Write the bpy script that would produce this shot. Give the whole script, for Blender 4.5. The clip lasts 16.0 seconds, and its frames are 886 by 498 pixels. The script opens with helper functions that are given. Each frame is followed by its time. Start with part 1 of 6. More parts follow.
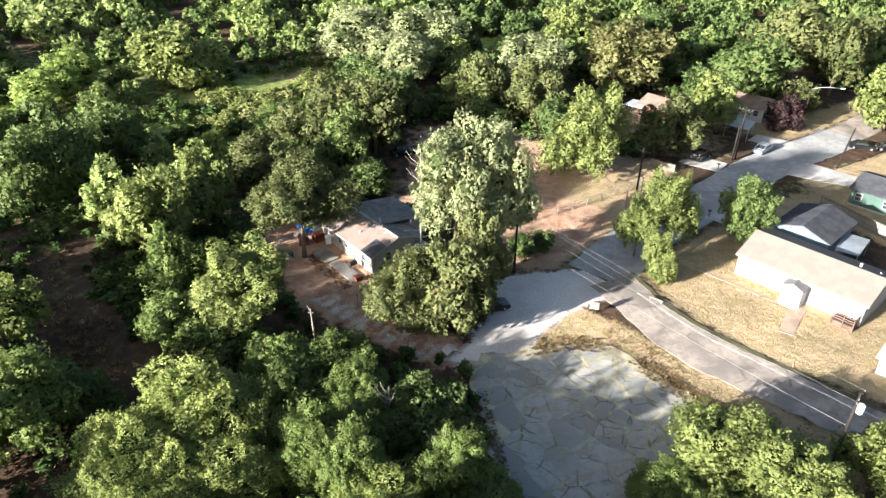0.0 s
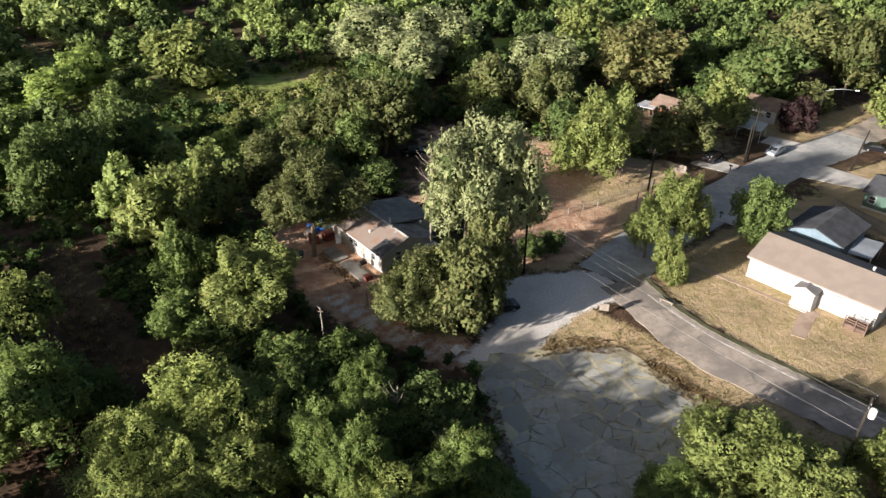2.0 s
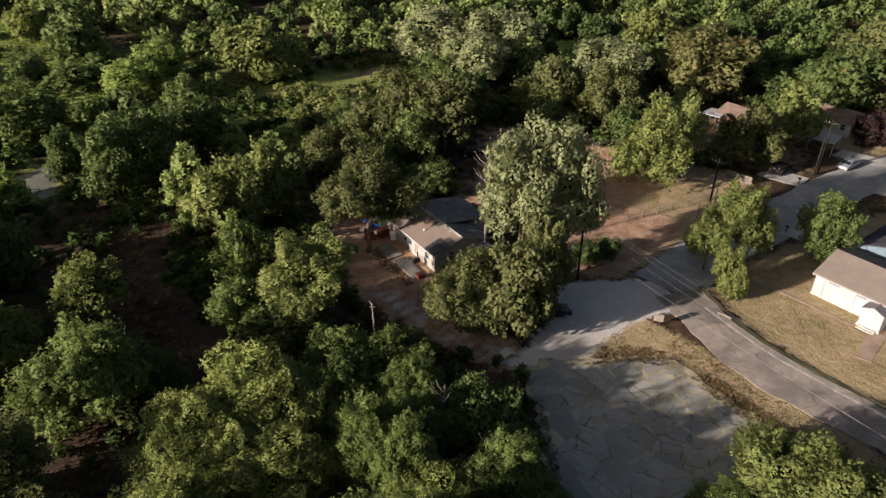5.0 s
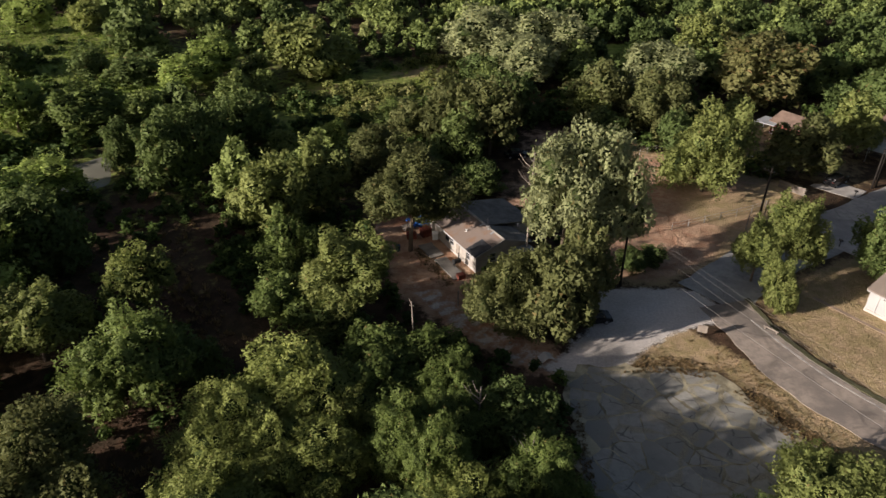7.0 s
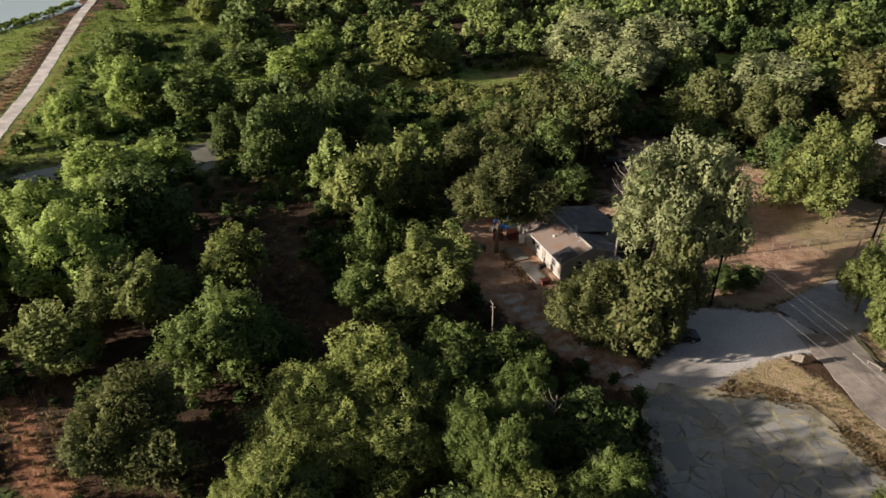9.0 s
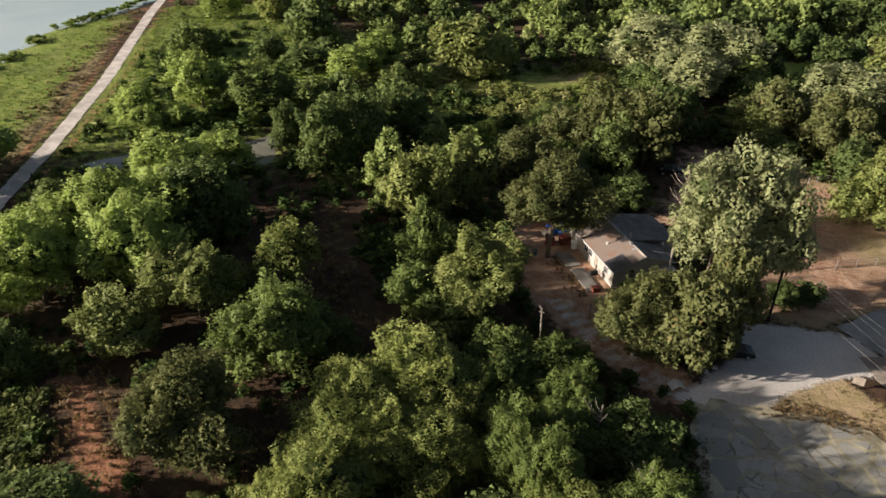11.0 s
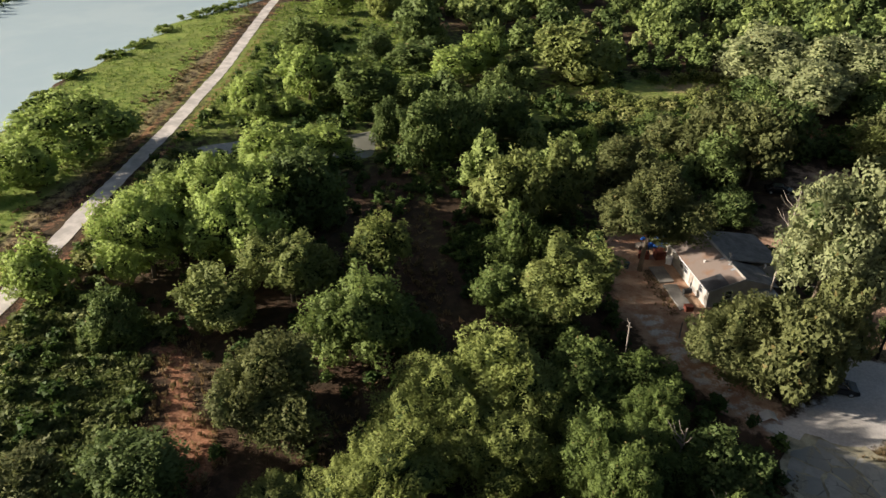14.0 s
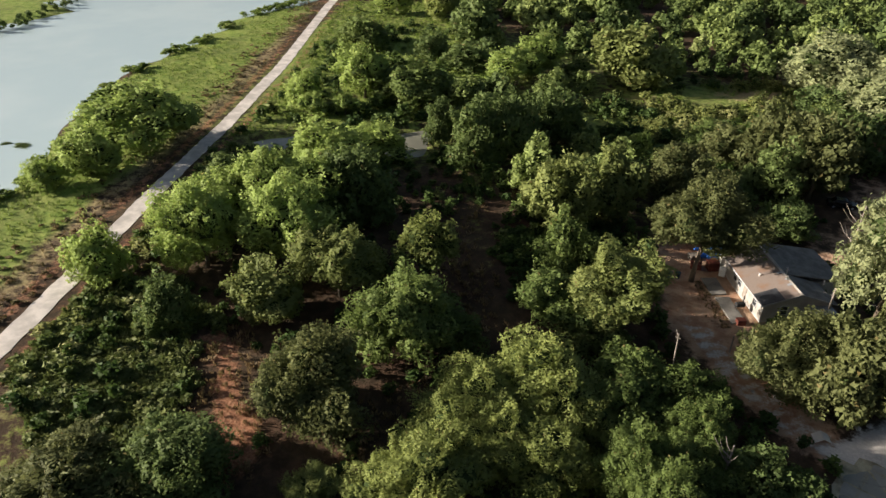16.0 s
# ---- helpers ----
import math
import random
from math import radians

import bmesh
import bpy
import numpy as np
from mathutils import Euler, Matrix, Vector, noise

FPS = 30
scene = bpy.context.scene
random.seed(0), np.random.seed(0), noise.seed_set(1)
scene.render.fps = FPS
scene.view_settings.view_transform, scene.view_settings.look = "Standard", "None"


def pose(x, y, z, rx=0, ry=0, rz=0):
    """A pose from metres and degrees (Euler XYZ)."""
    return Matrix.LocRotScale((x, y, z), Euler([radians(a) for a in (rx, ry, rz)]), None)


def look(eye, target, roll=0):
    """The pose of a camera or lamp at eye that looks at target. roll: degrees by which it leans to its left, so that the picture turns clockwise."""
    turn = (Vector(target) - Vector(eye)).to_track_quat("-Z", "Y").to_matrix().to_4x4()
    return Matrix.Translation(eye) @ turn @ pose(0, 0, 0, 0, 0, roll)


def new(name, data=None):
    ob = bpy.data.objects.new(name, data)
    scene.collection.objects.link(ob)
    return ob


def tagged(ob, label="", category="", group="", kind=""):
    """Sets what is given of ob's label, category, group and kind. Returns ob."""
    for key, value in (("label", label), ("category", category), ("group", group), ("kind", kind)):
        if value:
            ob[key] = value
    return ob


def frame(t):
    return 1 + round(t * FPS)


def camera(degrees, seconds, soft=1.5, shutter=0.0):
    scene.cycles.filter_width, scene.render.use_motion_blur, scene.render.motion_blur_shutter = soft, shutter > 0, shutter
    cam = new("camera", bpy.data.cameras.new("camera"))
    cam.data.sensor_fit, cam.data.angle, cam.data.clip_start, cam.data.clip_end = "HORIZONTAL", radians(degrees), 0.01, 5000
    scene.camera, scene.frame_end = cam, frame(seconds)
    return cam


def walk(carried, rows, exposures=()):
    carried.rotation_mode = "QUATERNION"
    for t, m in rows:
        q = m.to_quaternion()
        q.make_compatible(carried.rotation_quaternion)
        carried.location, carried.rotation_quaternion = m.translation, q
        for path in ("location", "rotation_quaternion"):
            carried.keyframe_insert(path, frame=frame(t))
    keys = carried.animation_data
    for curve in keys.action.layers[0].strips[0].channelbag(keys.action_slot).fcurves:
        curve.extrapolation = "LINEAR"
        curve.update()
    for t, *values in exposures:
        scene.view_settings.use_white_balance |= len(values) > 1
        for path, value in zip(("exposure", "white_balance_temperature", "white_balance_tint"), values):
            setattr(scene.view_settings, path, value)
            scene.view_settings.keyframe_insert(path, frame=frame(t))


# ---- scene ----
cam = camera(65.27, 16.0, soft=1.5, shutter=0.5)
EYE = (0.0, 0.0, 50.0)
# seconds, heading to the left, tilt, lean: the drone hangs in place and turns
TURNS = [
    (0.0, 0.00, -31.14, 0.07), (0.5, 0.28, -31.14, 0.04), (1.0, 0.54, -31.14, 0.04), (1.5, 0.71, -31.14, 0.03),
    (2.0, 0.94, -31.14, 0.04), (2.5, 1.39, -31.13, 0.02), (3.0, 2.91, -31.14, 0.05), (5.5, 7.01, -31.08, 0.03),
    (6.0, 8.23, -31.07, 0.05), (6.5, 9.18, -31.06, 0.05), (7.0, 10.13, -31.04, 0.06), (7.5, 12.29, -31.04, 0.03),
    (8.0, 15.27, -31.01, 0.02), (8.5, 17.17, -31.00, 0.06), (11.0, 23.28, -30.89, 0.10), (11.5, 25.46, -30.87, 0.08),
    (12.0, 26.89, -30.85, 0.10), (12.5, 28.14, -30.83, 0.07), (13.0, 29.51, -30.82, 0.09), (13.5, 30.71, -30.79, 0.06),
    (14.0, 31.87, -30.77, 0.09), (14.5, 32.48, -30.76, 0.08), (15.0, 34.07, -30.74, 0.06), (15.5, 35.75, -30.72, 0.10),
    (16.0, 36.46, -30.70, 0.11),
]
EXPOSURES = [
    (0.0, 2.52, 6050, 11), (1.0, 2.17, 6200, 12), (2.0, 1.65, 6400, 13), (3.0, 1.33, 6650, 15), (5.5, 0.93, 6750, 19), (7.0, 0.82, 6720, 18),
    (8.5, 0.91, 6800, 16), (11.0, 1.15, 6850, 15), (13.5, 1.23, 6800, 13), (16.0, 1.24, 6700, 12),
]
walk(cam, [(t, pose(*EYE, 90 + tilt, 0, head) @ pose(0, 0, 0, 0, 0, lean)) for t, head, tilt, lean in TURNS], EXPOSURES)

# ---- light ----
SUN_EL, SHADE_DIR = 15.8, 32.0  # degrees: height of the sun, heading of the shadows from +x
sky_world = bpy.data.worlds.new("sky")
scene.world = sky_world
sky_world.use_nodes = True
wn = sky_world.node_tree
sky = wn.nodes.new("ShaderNodeTexSky")
sky.sky_type = "NISHITA"
sky.sun_disc = False
sky.sun_elevation = radians(SUN_EL)
sky.sun_rotation = radians(90 - (SHADE_DIR + 180))
sky.air_density, sky.dust_density = 1.0, 3.0
wn.nodes["Background"].inputs["Strength"].default_value = 0.041
wn.links.new(sky.outputs[0], wn.nodes["Background"].inputs["Color"])
sun_data = bpy.data.lights.new("sun", "SUN")
sun_data.energy, sun_data.angle, sun_data.color = 4.9, radians(0.9), (1.0, 0.92, 0.81)
sun = new("sun", sun_data)
sd = (math.cos(radians(SHADE_DIR)) * math.cos(radians(SUN_EL)), math.sin(radians(SHADE_DIR)) * math.cos(radians(SUN_EL)), -math.sin(radians(SUN_EL)))
sun.matrix_world = look((-60, -30, 60), (-60 + sd[0], -30 + sd[1], 60 + sd[2]))


# ---- materials ----
class Nodes:
    """A small helper to write node materials in few lines."""

    def __init__(self, name):
        self.mat = bpy.data.materials.new(name)
        self.mat.use_nodes = True
        self.tree = self.mat.node_tree
        self.bsdf = self.tree.nodes["Principled BSDF"]
        self.out = self.tree.nodes["Material Output"]

    def add(self, kind, **values):
        node = self.tree.nodes.new(kind)
        for key, value in values.items():
            if key in node.inputs:
                node.inputs[key].default_value = value
        return node

    def link(self, a, b):
        self.tree.links.new(a, b)

    def coords(self, kind="Object"):
        return self.add("ShaderNodeTexCoord").outputs[kind]

    def noise(self, scale, detail=4.0, rough=0.6, where=None, distort=0.0):
        n = self.add("ShaderNodeTexNoise", Scale=scale, Detail=detail, Roughness=rough, Distortion=distort)
        self.link(where or self.coords(), n.inputs["Vector"])
        return n.outputs["Fac"]

    def voronoi(self, scale, feature="F1", where=None, rnd=1.0):
        n = self.add("ShaderNodeTexVoronoi", Scale=scale, Randomness=rnd)
        n.feature = feature
        self.link(where or self.coords(), n.inputs["Vector"])
        return n.outputs["Distance"]

    def ramp(self, fac, lo, hi, a=0.0, b=1.0):
        n = self.add("ShaderNodeMapRange", **{"From Min": lo, "From Max": hi, "To Min": a, "To Max": b})
        n.interpolation_type = "SMOOTHSTEP"
        self.link(fac, n.inputs["Value"])
        return n.outputs["Result"]

    def math(self, op, a, b):
        n = self.add("ShaderNodeMath")
        n.operation = op
        for i, v in enumerate((a, b)):
            if isinstance(v, (int, float)):
                n.inputs[i].default_value = v
            else:
                self.link(v, n.inputs[i])
        return n.outputs[0]

    def mix(self, fac, a, b, blend="MIX"):
        n = self.add("ShaderNodeMix")
        n.data_type, n.blend_type = "RGBA", blend
        for socket, v in ((n.inputs[0], fac), (n.inputs[6], a), (n.inputs[7], b)):
            if isinstance(v, (int, float)):
                socket.default_value = v
            elif isinstance(v, tuple):
                socket.default_value = (*v, 1.0)
            else:
                self.link(v, socket)
        return n.outputs[2]

    def bump(self, height, strength=0.4, distance=0.05):
        n = self.add("ShaderNodeBump", Strength=strength, Distance=distance)
        self.link(height, n.inputs["Height"])
        self.link(n.outputs["Normal"], self.bsdf.inputs["Normal"])

    def done(self, colour, rough=0.8, metal=0.0, spec=0.3):
        if isinstance(colour, tuple):
            self.bsdf.inputs["Base Color"].default_value = (*colour, 1.0)
        else:
            self.link(colour, self.bsdf.inputs["Base Color"])
        if isinstance(rough, (int, float)):
            self.bsdf.inputs["Roughness"].default_value = rough
        else:
            self.link(rough, self.bsdf.inputs["Roughness"])
        self.bsdf.inputs["Metallic"].default_value = metal
        self.bsdf.inputs["Specular IOR Level"].default_value = spec
        return self.mat


def plain(name, colour, rough=0.7, metal=0.0, spec=0.4, scale=3.0, vary=0.25, bump=0.2):
    """A painted or weathered surface: two scales of mottling and a fine relief."""
    n = Nodes(name)
    big, small = n.noise(scale * 0.25, 3), n.noise(scale * 6, 4)
    dark = tuple(c * (1 - vary) for c in colour)
    lite = tuple(min(1.0, c * (1 + vary * 0.6)) for c in colour)
    col = n.mix(n.ramp(big, 0.35, 0.65), dark, lite)
    col = n.mix(n.ramp(small, 0.45, 0.75, 0.0, 0.5), col, dark)
    n.bump(small, bump, 0.02)
    return n.done(col, rough, metal, spec)


def leaf_material(name, base, sunny, dry=(0.16, 0.13, 0.05), dry_share=0.018, through_share=0.32):
    """Leaves: every leaf its own shade, every tree its own tint, some light passing through."""
    n = Nodes(name)
    rnd = n.add("ShaderNodeNewGeometry").outputs["Random Per Island"]
    tree_rnd = n.add("ShaderNodeObjectInfo").outputs["Random"]
    lobe_light = n.noise(0.45, 2)
    col = n.mix(n.ramp(rnd, 0.0, 1.0, 0.40, 0.62), base, sunny)
    # noise patches of the sunny colour paint highlights on the lobes
    col = n.mix(n.ramp(lobe_light, 0.35, 0.7, 0.0, 0.55), col, sunny)
    col = n.mix(n.math("MULTIPLY", tree_rnd, 0.4), col, tuple(c * 0.62 for c in base))
    col = n.mix(n.ramp(rnd, 1.0 - dry_share, 1.0 - dry_share * 0.6), col, dry)
    n.done(col, 0.65, 0.0, 0.14)
    trans = n.add("ShaderNodeBsdfTranslucent")
    n.link(n.mix(0.35, col, sunny), trans.inputs["Color"])
    mixer = n.add("ShaderNodeMixShader")
    mixer.inputs[0].default_value = through_share
    n.link(n.bsdf.outputs[0], mixer.inputs[1])
    n.link(trans.outputs[0], mixer.inputs[2])
    n.link(mixer.outputs[0], n.out.inputs["Surface"])
    return n.mat


LEAF = {
    "oak": leaf_material("oak_leaves", (0.068, 0.088, 0.031), (0.190, 0.205, 0.080)),
    "elm": leaf_material("elm_leaves", (0.172, 0.206, 0.100), (0.365, 0.398, 0.200), through_share=0.38),
    "ash": leaf_material("ash_leaves", (0.098, 0.138, 0.036), (0.258, 0.292, 0.098)),
    "willow": leaf_material("willow_leaves", (0.168, 0.250, 0.056), (0.410, 0.515, 0.150), through_share=0.38),
    "hackberry": leaf_material("hackberry_leaves", (0.068, 0.112, 0.030), (0.186, 0.244, 0.070)),
    "mulberry": leaf_material("mulberry_leaves", (0.110, 0.150, 0.039), (0.300, 0.344, 0.104)),
    "pecan": leaf_material("pecan_leaves", (0.052, 0.090, 0.028), (0.166, 0.222, 0.072)),
    "tan": leaf_material("tan_leaves", (0.120, 0.128, 0.048), (0.250, 0.250, 0.100), (0.22, 0.15, 0.07), 0.08),
    "plum": leaf_material("plum_leaves", (0.030, 0.018, 0.020), (0.068, 0.038, 0.040)),
}
# solid crown cores: dark green paints the shade behind the leaves
INNER = plain("shaded_inside", (0.040, 0.058, 0.020), 0.95, 0, 0.05, 4.0, 0.5, 0.8)
BARK = plain("bark", (0.13, 0.105, 0.08), 0.9, 0, 0.15, 2.0, 0.4, 0.6)
WOOD_POLE = plain("weathered_pole", (0.022, 0.019, 0.016), 0.85, 0, 0.2, 2.0, 0.4, 0.5)


def ground_material():
    """Forest litter, bare dirt, dry grass, lush grass and pale gravel, blended by the zones laid down on the mesh."""
    n = Nodes("ground_cover")
    za = n.add("ShaderNodeAttribute")
    za.attribute_name = "zone"
    zb = n.add("ShaderNodeAttribute")
    zb.attribute_name = "zone_more"
    sa, sb = n.add("ShaderNodeSeparateColor"), n.add("ShaderNodeSeparateColor")
    n.link(za.outputs["Color"], sa.inputs[0])
    n.link(zb.outputs["Color"], sb.inputs[0])
    fine, mid, big = n.noise(3.2, 6, 0.7), n.noise(0.55, 5, 0.65), n.noise(0.09, 4)
    edge = n.math("ADD", n.math("MULTIPLY", n.math("SUBTRACT", mid, 0.5), 0.9), n.math("MULTIPLY", n.math("SUBTRACT", fine, 0.5), 0.5))

    def zone(socket):
        return n.ramp(n.math("ADD", socket, edge), 0.36, 0.64)

    litter = n.mix(n.ramp(mid, 0.4, 0.62), (0.042, 0.028, 0.019), (0.085, 0.050, 0.033))
    litter = n.mix(n.ramp(fine, 0.54, 0.72, 0.0, 0.5), litter, (0.055, 0.072, 0.022))
    dirt = n.mix(n.ramp(mid, 0.35, 0.65), (0.335, 0.188, 0.122), (0.50, 0.340, 0.235))
    dirt = n.mix(n.ramp(fine, 0.52, 0.72, 0.0, 0.6), dirt, (0.20, 0.155, 0.085))
    dry = n.mix(n.ramp(mid, 0.35, 0.65), (0.44, 0.325, 0.205), (0.315, 0.255, 0.130))
    dry = n.mix(n.ramp(fine, 0.50, 0.7, 0.0, 0.6), dry, (0.22, 0.18, 0.085))
    lush = n.mix(n.ramp(mid, 0.35, 0.65), (0.125, 0.200, 0.036), (0.225, 0.300, 0.064))
    lush = n.mix(n.ramp(fine, 0.5, 0.7, 0.0, 0.6), lush, (0.07, 0.105, 0.025))
    lush = n.mix(n.ramp(n.noise(0.22, 3, 0.6, None, 1.5), 0.42, 0.62, 0.0, 0.7), lush, (0.27, 0.315, 0.085))
    pale = n.mix(n.ramp(fine, 0.35, 0.7), (0.49, 0.465, 0.440), (0.65, 0.615, 0.580))
    rust = n.mix(n.ramp(fine, 0.4, 0.65), (0.25, 0.105, 0.06), (0.42, 0.225, 0.135))
    col = n.mix(zone(sa.outputs[2]), litter, lush)
    col = n.mix(zone(sa.outputs[1]), col, dry)
    col = n.mix(zone(sa.outputs[0]), col, dirt)
    col = n.mix(zone(sb.outputs[1]), col, rust)
    col = n.mix(zone(sb.outputs[0]), col, pale)
    col = n.mix(n.ramp(big, 0.35, 0.7, 0.0, 0.36), col, (0.10, 0.085, 0.05))
    smooth_pad = n.math("SUBTRACT", 1.0, n.math("MULTIPLY", zone(sb.outputs[0]), 0.9))
    n.bump(n.math("MULTIPLY", n.math("ADD", n.math("MULTIPLY", mid, 2.0), fine), smooth_pad), 0.7, 0.25)
    return n.done(col, 0.95, 0, 0.1)


def asphalt_material(name, lo, hi, weed, cell, share, mark=0.85, plates=0.0):
    """Old paving: bleached and darker patches, cracks with weeds along them."""
    n = Nodes(name)
    co = n.coords()
    warp = n.add("ShaderNodeVectorMath")
    wob = n.add("ShaderNodeTexNoise", Scale=0.35, Detail=4.0)
    shift = n.add("ShaderNodeVectorMath", Scale=1.6)
    shift.operation = "SCALE"
    n.link(wob.outputs["Color"], shift.inputs[0])
    n.link(co, wob.inputs["Vector"])
    n.link(co, warp.inputs[0])
    n.link(shift.outputs[0], warp.inputs[1])
    crack = n.voronoi(cell, "DISTANCE_TO_EDGE", warp.outputs[0])
    fine, mid, big = n.noise(9.0, 5, 0.7), n.noise(1.1, 5, 0.65), n.noise(0.16, 4)
    own = n.add("ShaderNodeObjectInfo").outputs["Random"]
    col = n.mix(n.ramp(n.math("ADD", n.math("MULTIPLY", big, 1.0 - 0.4 * plates), n.math("MULTIPLY", own, 0.4 * plates)), 0.38, 0.62), lo, hi)
    col = n.mix(n.ramp(mid, 0.42, 0.66, 0.0, 0.65), col, lo)
    col = n.mix(n.ramp(fine, 0.5, 0.75, 0.0, 0.35), col, hi)
    wide = n.math("MULTIPLY", n.ramp(n.noise(0.22, 3, 0.6), 0.36, 0.62), share)
    line = n.ramp(n.math("SUBTRACT", n.math("ADD", crack, n.math("MULTIPLY", n.math("SUBTRACT", fine, 0.5), 0.04)), wide), -0.03, 0.03, 1.0, 0.0)
    col = n.mix(n.math("MULTIPLY", line, mark), col, n.mix(n.ramp(fine, 0.4, 0.6), weed, tuple(c * 0.55 for c in weed)))
    thin = n.voronoi(cell * 1.9, "DISTANCE_TO_EDGE", warp.outputs[0])
    split = n.math("MULTIPLY", n.ramp(thin, 0.012, 0.03, 1.0, 0.0), n.ramp(n.noise(0.3, 3, 0.6, None, 1.0), 0.45, 0.58))
    col = n.mix(n.math("MULTIPLY", split, mark), col, tuple(c * 0.35 for c in lo))
    smear = n.ramp(n.noise(0.5, 6, 0.75), 0.56, 0.7, 0.0, 0.45)
    col = n.mix(smear, col, tuple(c * 0.55 for c in lo))
    n.bump(fine, 0.3, 0.03)
    return n.done(col, 0.85, 0, 0.3)


GROUND = ground_material()
LOT = asphalt_material("broken_asphalt", (0.225, 0.228, 0.208), (0.335, 0.332, 0.300), (0.34, 0.31, 0.22), 0.20, 0.06, 0.7, 1.0)
LOT_SEAM = plain("weedy_seams", (0.350, 0.320, 0.225), 0.95, 0, 0.1, 1.6, 0.5, 0.6)
ROAD = asphalt_material("worn_road", (0.195, 0.172, 0.152), (0.370, 0.315, 0.265), (0.07, 0.065, 0.055), 0.08, 0.012, 0.4)
STREET = asphalt_material("pale_street", (0.235, 0.240, 0.236), (0.375, 0.372, 0.355), (0.12, 0.11, 0.10), 0.16, 0.006, 0.3)
CONCRETE = plain("concrete", (0.40, 0.385, 0.36), 0.85, 0, 0.2, 1.5, 0.2, 0.3)
OLD_SLAB = plain("stained_slab", (0.20, 0.190, 0.172), 0.9, 0, 0.15, 2.0, 0.3, 0.4)
WALK = plain("old_brown_walk", (0.33, 0.25, 0.195), 0.9, 0, 0.15, 1.5, 0.25, 0.3)
GRAVEL = plain("gravel_track", (0.58, 0.54, 0.50), 0.95, 0, 0.1, 1.2, 0.25, 0.5)
WHITE_PAINT = plain("white_siding", (0.36, 0.36, 0.365), 0.6, 0, 0.3, 1.2, 0.1, 0.1)
CREAM = plain("cream_siding", (0.37, 0.345, 0.31), 0.7, 0, 0.25, 1.5, 0.22, 0.2)
BLUE_WALL = plain("pale_blue_siding", (0.125, 0.178, 0.220), 0.7, 0, 0.25, 1.5, 0.15, 0.15)
GREEN_WALL = plain("sea_green_siding", (0.050, 0.092, 0.075), 0.7, 0, 0.25, 1.5, 0.15, 0.15)
RUSTY = plain("rusty_red_paint", (0.17, 0.05, 0.035), 0.8, 0, 0.2, 3.0, 0.4, 0.3)
# dark olive paints the ditch shadow and grass edge along the road
KERB = plain("shadow_edge_kerb", (0.085, 0.085, 0.050), 0.9, 0, 0.1, 2.0, 0.4, 0.5)
RED_WALL = plain("brick_red_siding", (0.17, 0.05, 0.042), 0.75, 0, 0.2, 1.5, 0.2, 0.2)
TAN_ROOF = plain("tan_shingles", (0.205, 0.172, 0.148), 0.9, 0, 0.15, 2.5, 0.08, 0.4)
GREY_ROOF = plain("grey_shingles", (0.175, 0.170, 0.158), 0.9, 0, 0.15, 2.5, 0.3, 0.4)
DARK_ROOF = plain("charcoal_shingles", (0.055, 0.058, 0.065), 0.9, 0, 0.2, 2.5, 0.25, 0.4)
BROWN_ROOF = plain("brown_shingles", (0.20, 0.145, 0.115), 0.9, 0, 0.15, 2.5, 0.25, 0.4)
AWNING_GREY = plain("grey_awning", (0.20, 0.19, 0.19), 0.8, 0, 0.2, 2.0, 0.15, 0.2)
PORCH_TIN = plain("dull_translucent_sheet", (0.25, 0.275, 0.30), 0.5, 0.1, 0.4, 1.0, 0.3, 0.2)
TIN = plain("white_tin", (0.50, 0.52, 0.54), 0.45, 0.3, 0.4, 1.0, 0.12, 0.1)
GREY_WOOD = plain("grey_boards", (0.24, 0.21, 0.18), 0.85, 0, 0.2, 3.0, 0.35, 0.5)
RED_WOOD = plain("brown_boards", (0.115, 0.078, 0.062), 0.85, 0, 0.2, 3.0, 0.3, 0.4)
BIN_BLUE = plain("dull_blue_plastic", (0.018, 0.045, 0.075), 0.5, 0, 0.4, 2.0, 0.2, 0.1)
BLUE_TARP = plain("blue_tarp", (0.03, 0.16, 0.52), 0.45, 0, 0.5, 2.0, 0.35, 0.6)
WHITE_SHEET = plain("white_sheet", (0.84, 0.84, 0.83), 0.6, 0, 0.3, 2.0, 0.12, 0.2)
RUBBER = plain("rubber", (0.02, 0.02, 0.02), 0.8, 0, 0.3, 4.0, 0.2, 0.2)
STEEL = plain("galvanised_steel", (0.45, 0.46, 0.47), 0.5, 0.7, 0.5, 3.0, 0.2, 0.1)
SILVER = plain("silver_car_paint", (0.50, 0.53, 0.57), 0.28, 0.6, 0.5, 1.0, 0.06, 0.0)
BLACK_CAR = plain("black_car_paint", (0.015, 0.016, 0.018), 0.25, 0.2, 0.6, 1.0, 0.2, 0.0)
LINE_PAINT = plain("worn_line_paint", (0.42, 0.40, 0.37), 0.8, 0, 0.2, 4.0, 0.35, 0.2)
WIRE = plain("cable", (0.11, 0.107, 0.104), 0.5, 0.4, 0.4, 3.0, 0.1, 0.0)
STONE = plain("pale_stone", (0.42, 0.40, 0.37), 0.9, 0, 0.2, 3.0, 0.3, 0.5)


def glass_material():
    n = Nodes("window_glass")
    return n.done(n.mix(n.noise(0.8), (0.020, 0.024, 0.028), (0.045, 0.05, 0.055)), 0.08, 0.0, 0.6)


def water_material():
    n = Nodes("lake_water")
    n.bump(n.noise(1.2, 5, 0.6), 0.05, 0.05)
    # pale blue base colour carries much of the sky's reflection
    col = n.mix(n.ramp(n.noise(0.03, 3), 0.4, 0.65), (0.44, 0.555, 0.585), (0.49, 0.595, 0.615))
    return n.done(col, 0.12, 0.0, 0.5)


